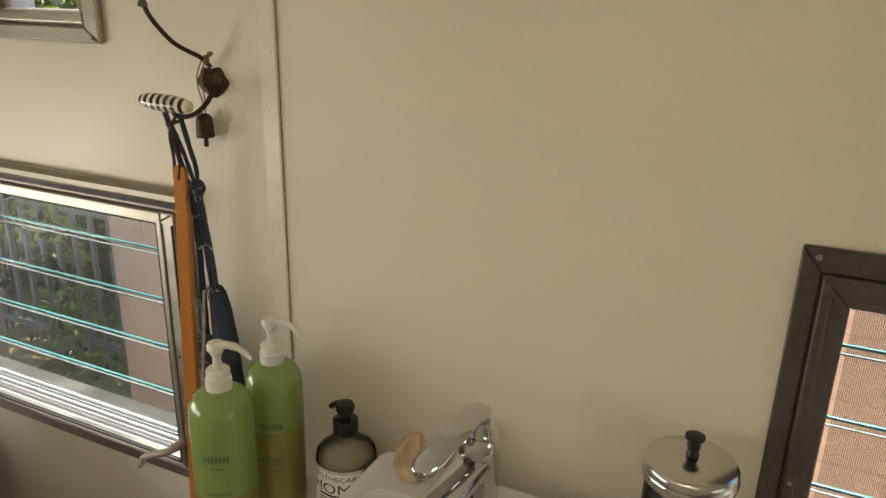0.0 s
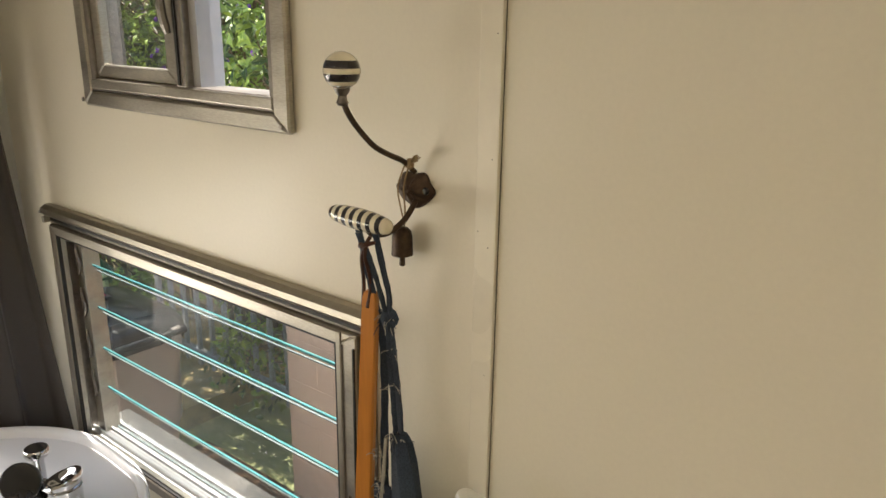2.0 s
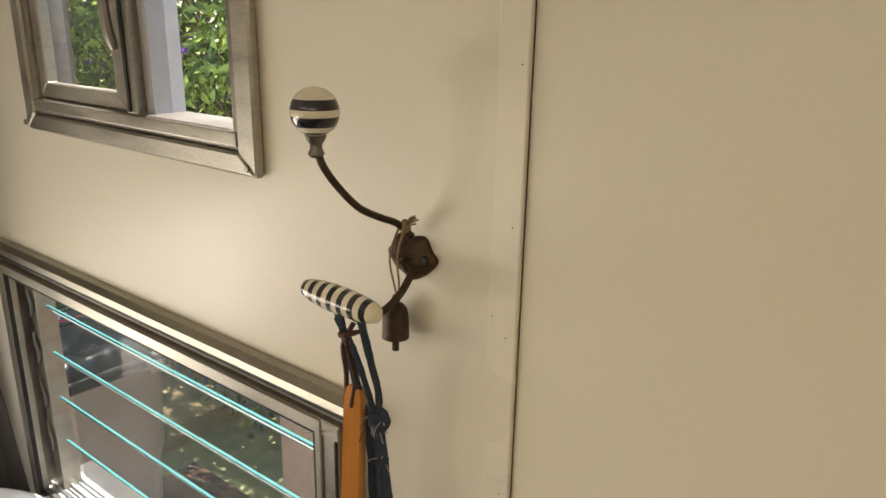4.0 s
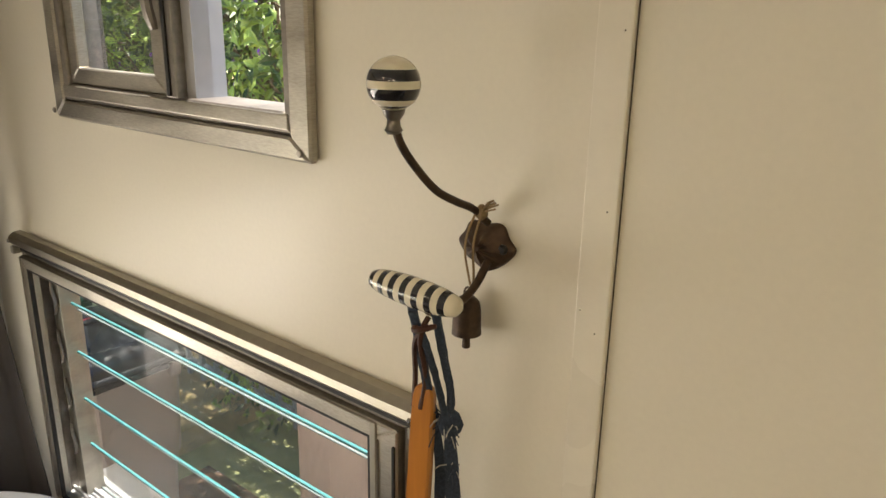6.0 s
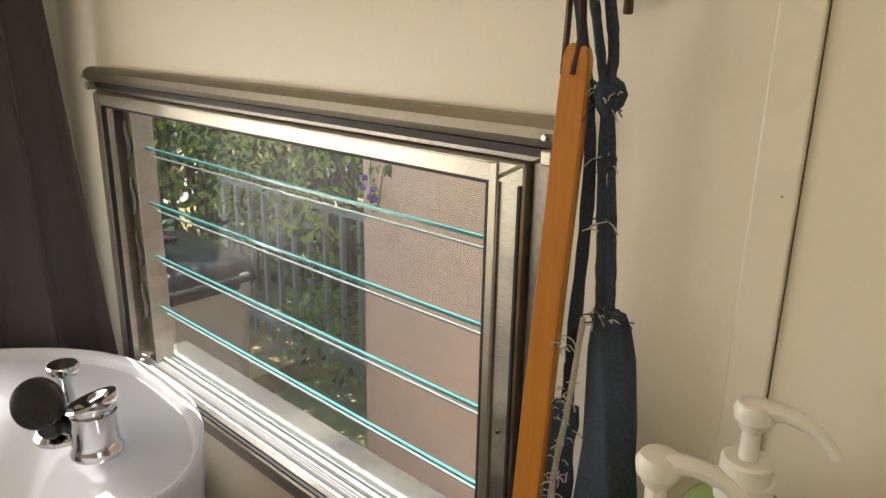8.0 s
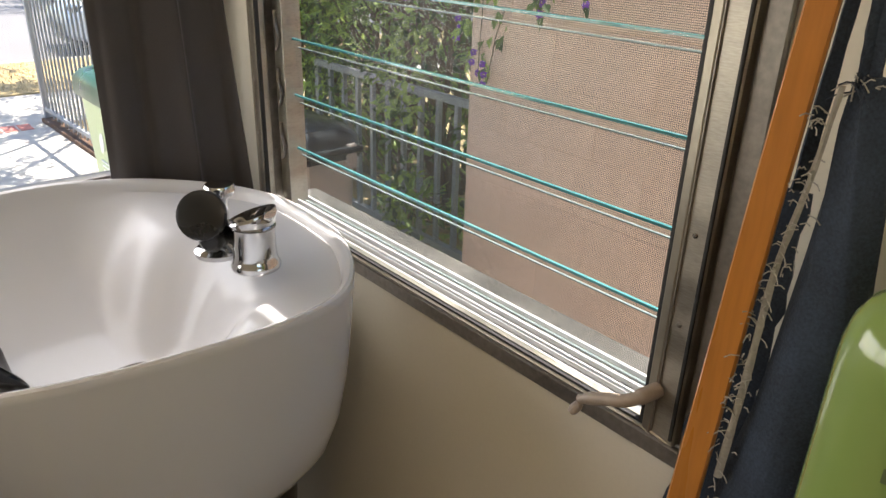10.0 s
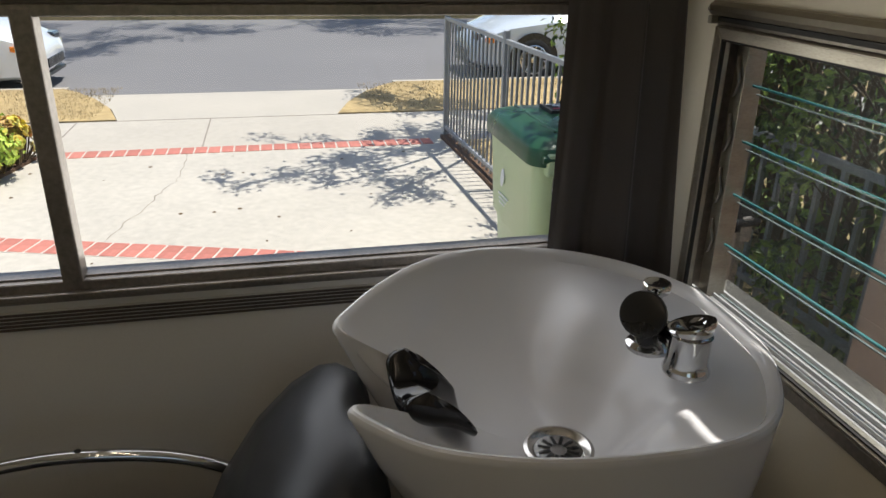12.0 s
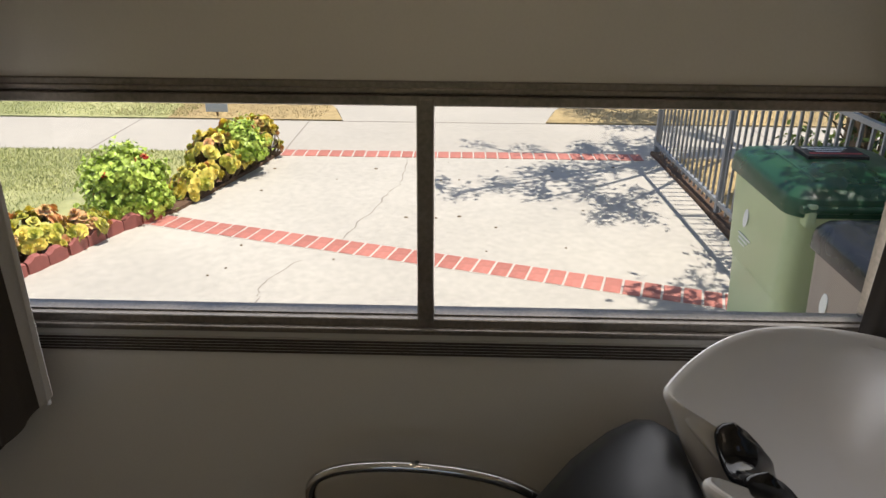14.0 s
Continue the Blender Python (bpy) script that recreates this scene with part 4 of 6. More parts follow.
bmesh.ops.translate(loft(rings, bm), vec=(-0.0125, 0, 0.001), verts=bm.verts)
plate = part("plate", bm, BRONZE, hook, "cast leaf-shaped iron plate", True)
for x in (-0.025, 0.009):
    part("screw", lathe([(0.005, 0.006), (0.005, 0.009), (0.003, 0.011)], 12, (x, 0, 0.002), axis=(0, -1, 0)), BLACK, plate)
up_arm = smooth_path(at_hook((1.213, -0.012, 1.575), (1.208, -0.028, 1.590), (1.206, -0.050, 1.600), (1.202, -0.073, 1.613), (1.196, -0.092, 1.634), (1.190, -0.103, 1.653), (1.187, -0.107, 1.668)), 6)
part("upper_arm", tube(up_arm, 0.0035, 12), BRONZE, hook, smooth=True)
part("collar", lathe([(0.005, 1.661), (0.0075, 1.664), (0.0055, 1.668), (0.0052, 1.672), (0.008, 1.676), (0.0095, 1.680)], 20, (1.186 - 1.218, -0.107, -1.55)), PEWTER, hook, "pewter collar", True)
prof, n = [], 22
for i in range(n + 1):
    a = math.pi * i / n
    prof.append((max(0.0006, 0.0212 * math.sin(a) * (0.93 if i < 6 else 1.0)), 1.6995 - 0.0212 * math.cos(a)))
part("ball_knob", lathe(prof, 32, (1.186 - 1.218, -0.107, -1.55), mat=lambda i: 1 if i in (4, 7, 8, 9, 12, 13, 14) else 0), [CREAM, BLACKGLAZE], hook, "striped ceramic ball knob", True)
low_arm = smooth_path(at_hook((1.213, -0.008, 1.541), (1.213, -0.030, 1.519), (1.209, -0.055, 1.506), (1.204, -0.078, 1.507), (1.202, -0.090, 1.518)), 6)
part("lower_arm", tube(low_arm, 0.0038, 12), BRONZE, hook, smooth=True)
a, b = Vector((1.146, -0.092, 1.529)), Vector((1.245, -0.092, 1.525))
prof = []
for i in range(31):
    u = i / 30
    prof.append((0.0092 * (4 * u * (1 - u)) ** 0.42 + 0.004 if 0 < i < 30 else 0.0035, u * (b - a).length))
prof = [(0.0008, 0)] + prof + [(0.0008, (b - a).length)]
part("bar_knob", lathe(prof, 28, a - Vector((1.218, 0, 1.55)), axis=(b - a), mat=lambda i: 1 if (i // 1) % 4 in (2, 3) and 1 < i < 30 else 0), [CREAM, BLACKGLAZE], hook, "striped ceramic bar knob", True)

bell = thing("cow_bell", (1.197, -0.018, 1.484), "small rusty iron bell hung on jute twine from the hook", "bell")
bell.scale = (0.86, 0.86, 0.9)
part("body", lathe([(0.004, 0.021), (0.009, 0.020), (0.0135, 0.015), (0.0155, 0.006), (0.016, -0.014), (0.0165, -0.02), (0.014, -0.019), (0.013, -0.005)], 24), BRONZE, bell, smooth=True)
part("clapper", lathe([(0.0035, 0.0), (0.004, -0.02), (0.0045, -0.036), (0.003, -0.037)], 10), BRONZE, bell, smooth=True)
part("loop", tube(smooth_path([(-0.004, 0, 0.019), (-0.004, 0, 0.027), (0, 0, 0.031), (0.004, 0, 0.027), (0.004, 0, 0.019)], 4), 0.0012, 6), BRONZE, bell)
tw = thing("jute_twine", (1.211, -0.02, 1.585), "frayed jute twine knotted round the hook arm", "twine")
o = Vector((1.211, -0.02, 1.585))
for dx, yy in ((-0.003, -0.032), (0.003, -0.028)):
    part("strand", tube([p - o for p in smooth_path([(1.212 + dx, -0.024, 1.590), (1.209 + dx, yy - 0.004, 1.56), (1.209 + dx * 0.5, yy, 1.53), (1.2095, -0.027, 1.511)], 5)], 0.0011, 6), TWINE, tw)
rings = [[Vector((0.006 * f * math.cos(t), 0.006 * f * math.sin(t), h)) for t in (2 * math.pi * i / 10 for i in range(10))] for f, h in ((0.3, -0.006), (1, -0.002), (0.9, 0.004), (0.35, 0.008))]
part("knot", loft(rings), TWINE, tw)
rnd = random.Random(2)
for i in range(9):
    e = Vector((0.008 + 0.012 * rnd.random(), 0.004 - 0.012 * rnd.random(), 0.008 + 0.008 * rnd.random()))
    part("frayed_end", tube([Vector((0, 0, 0.002)), e * 0.5 + Vector((0, 0, 0.004 * rnd.random())), e], 0.0009, 5), TWINE, tw)

# ---- wooden paddle on a leather cord ----
pad = thing("wooden_paddle", (1.190, -0.070, 1.430), "long orange varnished wooden paddle hung from the hook", "paddle")
bm = bmesh.new()
rings = []
for z, hw, th, dx in ((0.0, 0.005, 0.003, 0), (-0.003, 0.0085, 0.005, 0), (-0.010, 0.0105, 0.006, 0), (-0.03, 0.0112, 0.0065, -0.001), (-0.30, 0.0125, 0.007, -0.017), (-0.55, 0.0138, 0.0075, -0.030), (-0.80, 0.0155, 0.008, -0.044), (-0.83, 0.0145, 0.007, -0.046)):
    c = [(-hw, -th * 0.5), (-hw * 0.86, -th), (hw * 0.86, -th), (hw, -th * 0.5), (hw, th * 0.5), (hw * 0.86, th), (-hw * 0.86, th), (-hw, th * 0.5)]
    ang = radians(14)
    rings.append([(dx + x * math.cos(ang) - y * math.sin(ang), x * math.sin(ang) + y * math.cos(ang), z) for x, y in c])
part("blade", loft(rings, bm), WOOD, pad, smooth=False)
for s in (-1, 1):
    part("cord", tube([Vector(p) for p in smooth_path([(-0.004 + 0.004 * s, -0.006, -0.022), (-0.002 + 0.006 * s, -0.004, 0.01), (0.008 + 0.003 * s, -0.02, 0.05), (0.017, -0.024, 0.068), (0.020, -0.020, 0.078)], 5)], 0.0025, 6), LEATHER, pad, "dark leather cord")
part("cord_knot", tube(smooth_path([(0.008, -0.026, 0.066), (0.018, -0.030, 0.069), (0.030, -0.022, 0.073)], 4), [0.002, 0.0035, 0.004, 0.0035, 0.003, 0.003, 0.003, 0.0025, 0.002], 7), LEATHER, pad)

# ---- torn denim strips and pouch ----
den = thing("denim_bag", (1.205, -0.06, 1.5), "torn blue denim bag hanging from the hook by knotted frayed strips", "bag")
o = Vector((1.205, -0.06, 1.5))
den.location.z = 1.505


def strip(pts, w, twist, mat=DENIM, name="strip", label=""):
    p = smooth_path([Vector(q) - o for q in pts], 7)
    rings = []
    for i, q in enumerate(p):
        u = i / (len(p) - 1)
        ww = w[0] + (w[1] - w[0]) * u
        ww *= 1 + 0.16 * math.sin(i * 1.9) * math.sin(i * 0.7)
        a = twist[0] + (twist[1] - twist[0]) * u
        s, t = Vector((math.cos(a), math.sin(a), 0)) * ww / 2, Vector((-math.sin(a), math.cos(a), 0)) * 0.0016
        rings.append([q - s - t, q - t * 1.6, q + s - t, q + s + t, q + t * 1.6, q - s + t])
    return part(name, loft(rings), mat, den, label, True)


strip([(1.200, -0.100, 1.508), (1.205, -0.085, 1.47), (1.207, -0.072, 1.43), (1.209, -0.062, 1.392)], (0.007, 0.006), (0.5, 1.2))
strip([(1.212, -0.085, 1.512), (1.213, -0.072, 1.46), (1.214, -0.062, 1.42), (1.211, -0.06, 1.392)], (0.008, 0.008), (0.2, -0.4))
strip([(1.195, -0.095, 1.512), (1.194, -0.075, 1.44), (1.197, -0.055, 1.34), (1.188, -0.045, 1.2), (1.178, -0.035, 1.06)], (0.007, 0.012), (0.3, 0.9))
strip([(1.209, -0.060, 1.39), (1.209, -0.056, 1.33), (1.212, -0.052, 1.27), (1.214, -0.048, 1.212)], (0.006, 0.010), (0.2, 1.0))
strip([(1.213, -0.058, 1.39), (1.216, -0.054, 1.33), (1.219, -0.050, 1.27), (1.221, -0.047, 1.212)], (0.005, 0.009), (0.6, -0.2))
bm = bmesh.new()
rings = [[Vector((1.211, -0.06, 1.388)) - o + Vector((0.011 * f * math.cos(t) * (1 + 0.25 * math.sin(3 * t)), 0.010 * f * math.sin(t), h + 0.003 * math.sin(2 * t))) for t in (2 * math.pi * i / 14 for i in range(14))] for f, h in ((0.35, -0.014), (0.9, -0.008), (1.1, 0.0), (0.85, 0.008), (0.3, 0.013))]
part("knot", loft(rings, bm), DENIM, den, "frayed denim knot", True)
rings = []
for z, cx, cy, hw, th in ((1.258, 1.205, -0.034, 0.014, 0.006), (1.245, 1.206, -0.033, 0.019, 0.010), (1.22, 1.208, -0.032, 0.024, 0.013), (1.16, 1.212, -0.031, 0.030, 0.016), (1.08, 1.214, -0.030, 0.036, 0.019), (0.98, 1.208, -0.030, 0.042, 0.020), (0.88, 1.198, -0.030, 0.046, 0.020), (0.78, 1.190, -0.030, 0.048, 0.018), (0.74, 1.188, -0.030, 0.044, 0.012)):
    rings.append([Vector((cx + 0.017, cy - 0.014, z - 0.035)) - o + Vector((hw * 0.76 * math.cos(t) + 0.003 * math.sin(5 * t + z * 30), th * math.sin(t) * (1 + 0.15 * math.sin(4 * t + z * 22)), 0)) for t in (2 * math.pi * i / 28 for i in range(28))])
part("pouch", loft(rings), DENIM, den, "faded denim pouch with torn edges", True)
strip([(1.205, -0.060, 1.215), (1.199, -0.062, 1.14), (1.190, -0.064, 1.06), (1.188, -0.066, 0.96), (1.182, -0.064, 0.84)], (0.004, 0.007), (0.3, 0.6), DENIM_PALE, "frayed_edge", "pale frayed denim threads")
strip([(1.178, -0.044, 1.125), (1.172, -0.044, 1.0), (1.164, -0.044, 0.9), (1.158, -0.044, 0.76)], (0.036, 0.062), (0.1, 0.2), DENIM, "torn_flap")
rnd = random.Random(9)
for c, n, spread in (((1.211, -0.06, 1.388), 22, 0.018), ((1.216, -0.050, 1.218), 30, 0.020), ((1.197, -0.066, 1.13), 46, 0.011), ((1.188, -0.068, 1.00), 46, 0.011), ((1.184, -0.068, 0.88), 34, 0.011), ((1.214, -0.055, 1.29), 14, 0.014), ((1.212, -0.057, 1.34), 8, 0.012)):
    for i in range(n):
        z = rnd.uniform(-0.07, 0.07) if c[2] < 1.2 else rnd.uniform(-0.008, 0.008)
        p0 = Vector(c) - o + Vector((rnd.uniform(-0.008, 0.008), rnd.uniform(-0.006, 0.004), z))
        d = Vector((rnd.uniform(-1, 1), rnd.uniform(-0.9, 0.2), rnd.uniform(-0.8, 0.6))) * spread
        part("loose_thread", tube([p0, p0 + d * 0.6 + Vector((0, 0, 0.002)), p0 + d], 0.0006, 4), DENIM_PALE if i % 3 == 0 or c[2] < 1.2 else DENIM, den)

# ---- vanity: counter, basin, tap ----
cab = thing("vanity_cabinet", (2.0, -0.18, 0.0), "white vanity cabinet under the counter", "cabinet")
part("body", box_bm(-0.73, 0.9, -0.14, 0.178, 0.0, 0.845, 0.003), COUNTER, cab)
for i in range(3):
    d = part("door", box_bm(-0.72 + i * 0.54, -0.19 + i * 0.54, -0.158, -0.14, 0.08, 0.83, 0.003), COUNTER, cab)
    part("handle", tube([(-0.25 + i * 0.54, -0.17, 0.6), (-0.25 + i * 0.54, -0.17, 0.72)], 0.006, 8), CHROME, d)
tagged(part("worktop", box_bm(1.255, 2.92, -0.36, -0.001, 0.845, 0.87, 0.004), COUNTER), "white laminate counter along the side wall", "counter")
sink = thing("vessel_sink", (1.78, -0.215, 0.87), "white ceramic vessel sink on the counter", "sink")


def rrect(cx, cy, hx, hy, r, z, n=7):
    out = []
    for sx, sy, a0 in ((1, 1, 0), (-1, 1, 90), (-1, -1, 180), (1, -1, 270)):
        for i in range(n):
            a = radians(a0 + 90 * i / (n - 1))
            out.append((cx + sx * (hx - r) + r * math.cos(a), cy + sy * (hy - r) + r * math.sin(a), z))
    return out


rings = [rrect(0, 0, 0.17, 0.10, 0.04, 0.0), rrect(0, 0, 0.205, 0.135, 0.05, 0.04), rrect(0, 0, 0.235, 0.160, 0.028, 0.125), rrect(0, 0, 0.240, 0.165, 0.022, 0.142), rrect(0, 0, 0.236, 0.161, 0.019, 0.149),
         rrect(0, -0.002, 0.228, 0.152, 0.016, 0.149), rrect(0.0, -0.026, 0.215, 0.112, 0.03, 0.143), rrect(0, -0.03, 0.18, 0.095, 0.04, 0.08), rrect(0, -0.03, 0.12, 0.06, 0.03, 0.045), rrect(0, -0.03, 0.03, 0.02, 0.012, 0.04)]
part("basin", loft(rings), CERAMIC, sink, smooth=True)
tap = thing("basin_tap", (1.729, -0.128, 1.019), "chrome single-lever basin tap", "tap")
tap.scale = (1.0, 1.04, 0.98)
part("body", loft([rrect(0, 0, 0.026 * f, 0.024 * f, 0.018 * f, z, 6) for z, f in ((0, 1.05), (0.01, 1.0), (0.10, 1.0), (0.125, 0.98), (0.132, 0.85))]), CHROME, tap, smooth=True)
sp = []
for u in range(9):
    t = u / 8
    sp.append(rrect(0, 0, 0.024 - 0.002 * t, 0.013 - 0.003 * t, 0.009, 0, 5))
bm = bmesh.new()
loft([[Vector((p[0] - 0.02 * t, -0.012 - 0.125 * t, 0.093 - 0.022 * t + p[1])) for p in sp[i]] for i, t in enumerate(k / 8 for k in range(9))], bm)
part("spout", bm, CHROME, tap, smooth=True)
bm = bmesh.new()
loft([[Vector((p[0] * f - 0.006 - 0.034 * t, 0.020 - 0.112 * t, 0.158 + 0.010 * math.sin(3 * t) - 0.046 * t + p[1] * 0.42)) for p in rrect(0, 0, 0.0205, 0.012, 0.011, 0, 5)] for t, f in ((0, 0.55), (0.06, 0.85), (0.2, 1), (0.6, 1.0), (0.85, 0.95), (0.96, 0.75), (1, 0.4))], bm)
part("lever", bm, CHROME, tap, "flat chrome lever", True)
part("lever_neck", lathe([(0.018, 0.128), (0.015, 0.138), (0.013, 0.150)], 18), CHROME, tap, smooth=True)
part("slot", box_bm(-0.003, 0.003, -0.0262, -0.0245, 0.03, 0.075, 0.001), BLACK, tap)
cr = bmesh.new()
rings = [[(f * 0.026 * (1 + 0.18 * math.sin(2.3 * i + 1)) * math.cos(2 * math.pi * i / 7) + dx, f * 0.02 * math.sin(2 * math.pi * i / 7), z) for i in range(7)] for z, f, dx in ((0, 0.8, 0), (0.012, 1.05, 0), (0.035, 0.95, 0.003), (0.055, 0.6, 0.008), (0.066, 0.2, 0.012))]
c = tagged(part("crystal", loft(rings, cr), CRYSTAL), "smoky brown crystal lump on the sink's rim", "crystal")
c.location = (1.606, -0.092, 1.018)
c.scale = (1.1, 1.1, 1.15)


# ---- bottles ----
def pump_bottle(x, y, z, r, h, fill, turn, label, group):
    b = thing("pump_bottle", (x, y, z), label, "bottle", group)
    b.rotation_euler = (0, 0, turn)
    prof = [(r * 0.85, 0), (r * 0.97, 0.004), (r, 0.012), (r, fill), (r, fill + 0.002), (r, h - 0.05), (r * 0.985, h - 0.036), (r * 0.93, h - 0.022), (r * 0.8, h - 0.010), (r * 0.6, h - 0.003), (0.0165, h)]
    part("body", lathe(prof, 36, mat=lambda i: 1 if i < 4 else 0), [BOTTLEGREEN, SHAMPOO], b, "translucent green body half full of amber shampoo", True)
    part("collar", lathe([(0.0185, h - 0.001), (0.019, h + 0.002), (0.019, h + 0.017), (0.0172, h + 0.018), (0.0172, h + 0.030), (0.015, h + 0.032), (0.0065, h + 0.032)], 28), PUMPWHITE, b, smooth=True)
    part("stem", lathe([(0.0065, h + 0.031), (0.0062, h + 0.052), (0.009, h + 0.055), (0.0095, h + 0.06)], 16), PUMPWHITE, b, smooth=True)
    bm = lathe([(0.009, h + 0.058), (0.0125, h + 0.061), (0.0135, h + 0.068), (0.011, h + 0.073), (0.003, h + 0.075)], 20)
    tube(smooth_path([(0.0, 0, h + 0.068), (0.018, 0, h + 0.070), (0.034, 0, h + 0.066), (0.047, 0, h + 0.056), (0.051, 0, h + 0.050)], 5), [0.0085] * 5 + [0.0075] * 5 + [0.006] * 5 + [0.005] * 6, 10, bm, flat=0.75)
    part("pump_head", bm, PUMPWHITE, b, "frosted white pump head with a curved nozzle", True)
    rnd = random.Random(4)
    a0 = radians(-62) - turn
    for zz, hgt, half, pieces in ((h - 0.098, 0.010, 0.40, 7), (h - 0.110, 0.003, 0.22, 5), (h - 0.155, 0.0045, 0.42, 6), (h - 0.164, 0.0045, 0.34, 5), (h - 0.175, 0.0025, 0.30, 8), (h - 0.182, 0.0025, 0.34, 8)):
        for k in range(pieces):
            u0 = a0 - half + 2 * half * (k + 0.12) / pieces
            u1 = a0 - half + 2 * half * (k + 0.85) / pieces
            bm = bmesh.new()
            loft([[((r + 0.0004) * math.cos(a), (r + 0.0004) * math.sin(a), q) for q in (zz, zz + hgt)] for a in (u0, (u0 + u1) / 2, u1)], bm, closed=False, cap=False)
            part("print_bar", bm, INK, b)
    return b


pump_bottle(1.335, -0.178, 0.87, 0.0475, 0.265, 0.10, radians(18), "green pump bottle of shampoo on the counter, half full", "salon bottles")
pump_bottle(1.349, -0.073, 0.87, 0.0455, 0.263, 0.155, radians(10), "taller-filled pale green pump bottle of conditioner against the wall", "salon bottles")

soap = thing("soap_bottle", (1.480, -0.067, 0.87), "clear glass hand soap bottle with a black pump and paper label", "bottle")
soap.scale, soap.rotation_euler = (1.14, 1.14, 0.915), (0, 0, -0.4)
part("body", lathe([(0.036, 0), (0.042, 0.004), (0.042, 0.142), (0.0395, 0.155), (0.030, 0.165), (0.018, 0.178), (0.0145, 0.188)], 32), SOAP, soap, smooth=True)
part("soap_fill", lathe([(0.033, 0.004), (0.039, 0.008), (0.039, 0.14), (0.002, 0.14)], 32), material("pale soap", (0.42, 0.42, 0.36), 0.2, spread=0.05, bump=0), soap, smooth=True)
part("collar", lathe([(0.0165, 0.186), (0.0175, 0.188), (0.0175, 0.210), (0.015, 0.212), (0.006, 0.213)], 26), BLACK, soap, smooth=True)
bm = lathe([(0.007, 0.212), (0.007, 0.222), (0.012, 0.226), (0.0135, 0.234), (0.011, 0.241), (0.003, 0.243)], 20)
tube([(0, 0, 0.234), (-0.015, -0.004, 0.233), (-0.024, -0.007, 0.224)], [0.007, 0.006, 0.0045], 8, bm)
part("pump_head", bm, BLACK, soap, smooth=True)
a0 = radians(-58)
lb = []
for a in (a0 - 0.95 + 1.9 * i / 16 for i in range(17)):
    lb.append([(0.0426 * math.cos(a), 0.0426 * math.sin(a), q) for q in (0.03, 0.140)])
lab = part("label", loft(lb, closed=False, cap=False), LABEL, soap, "white label with black lettering")


def curved_text(words, size, z, radius, mid, parent, mat):
    cu = bpy.data.curves.new("lettering", "FONT")
    cu.body, cu.size, cu.align_x, cu.extrude = words, size, "CENTER", 0.0
    ob = bpy.data.objects.new("lettering", cu)
    scene.collection.objects.link(ob)
    me = bpy.data.meshes.new_from_object(ob.evaluated_get(bpy.context.evaluated_depsgraph_get()))
    bpy.data.objects.remove(ob)
    for v in me.vertices:
        a = mid + v.co.x / radius
        v.co = (radius * math.cos(a), radius * math.sin(a), z + v.co.y)
    me.materials.append(mat)
    t = new("lettering", me)
    t.parent = parent
    return t


bpy.context.view_layer.update()
curved_text("APOTHECARY", 0.0125, 0.121, 0.0429, a0, lab, LABELINK)
curved_text("HOME", 0.027, 0.096, 0.0429, a0, lab, LABELINK)
for k, zz in enumerate((0.089, 0.083, 0.077, 0.064, 0.058, 0.05)):
    lb = [[(0.0429 * math.cos(a), 0.0429 * math.sin(a), q) for q in (zz, zz + (0.0025 if k % 3 else 0.004))] for a in (a0 - 0.6 + 1.2 * i / 10 for i in range(11))]
    part("print_bar", loft(lb, closed=False, cap=False), LABELINK, lab)
lb = [[(0.0429 * math.cos(a), 0.0429 * math.sin(a), q) for q in (0.1365, 0.1375)] for a in (a0 - 0.93 + 1.86 * i / 12 for i in range(13))]
part("print_bar", loft(lb, closed=False, cap=False), LABELINK, lab)

jar = thing("disinfectant_jar", (1.986, -0.085, 0.87), "tall glass disinfectant jar with a steel lid and black knob", "jar")
jar.scale = (1.0, 1.0, 1.13)
part("glass", lathe([(0.05, 0), (0.052, 0.005), (0.052, 0.225), (0.049, 0.24), (0.053, 0.245)], 36), SOAP, jar, smooth=True)
lid = part("lid", lathe([(0.0545, 0.236), (0.056, 0.238), (0.056, 0.254), (0.054, 0.258), (0.050, 0.260), (0.012, 0.2635), (0.002, 0.264)], 40), STEEL, jar, "polished steel lid", True)
part("lid_band", lathe([(0.0562, 0.241), (0.0572, 0.243), (0.0572, 0.246), (0.0562, 0.248)], 40), STEEL, lid, smooth=True)
part("knob", lathe([(0.006, 0.263), (0.008, 0.266), (0.0062, 0.272), (0.008, 0.275), (0.0085, 0.278), (0.0075, 0.281), (0.0085, 0.284), (0.0118, 0.286), (0.0118, 0.289), (0.004, 0.290)], 22), BLACK, lid, "turned black knob", True)
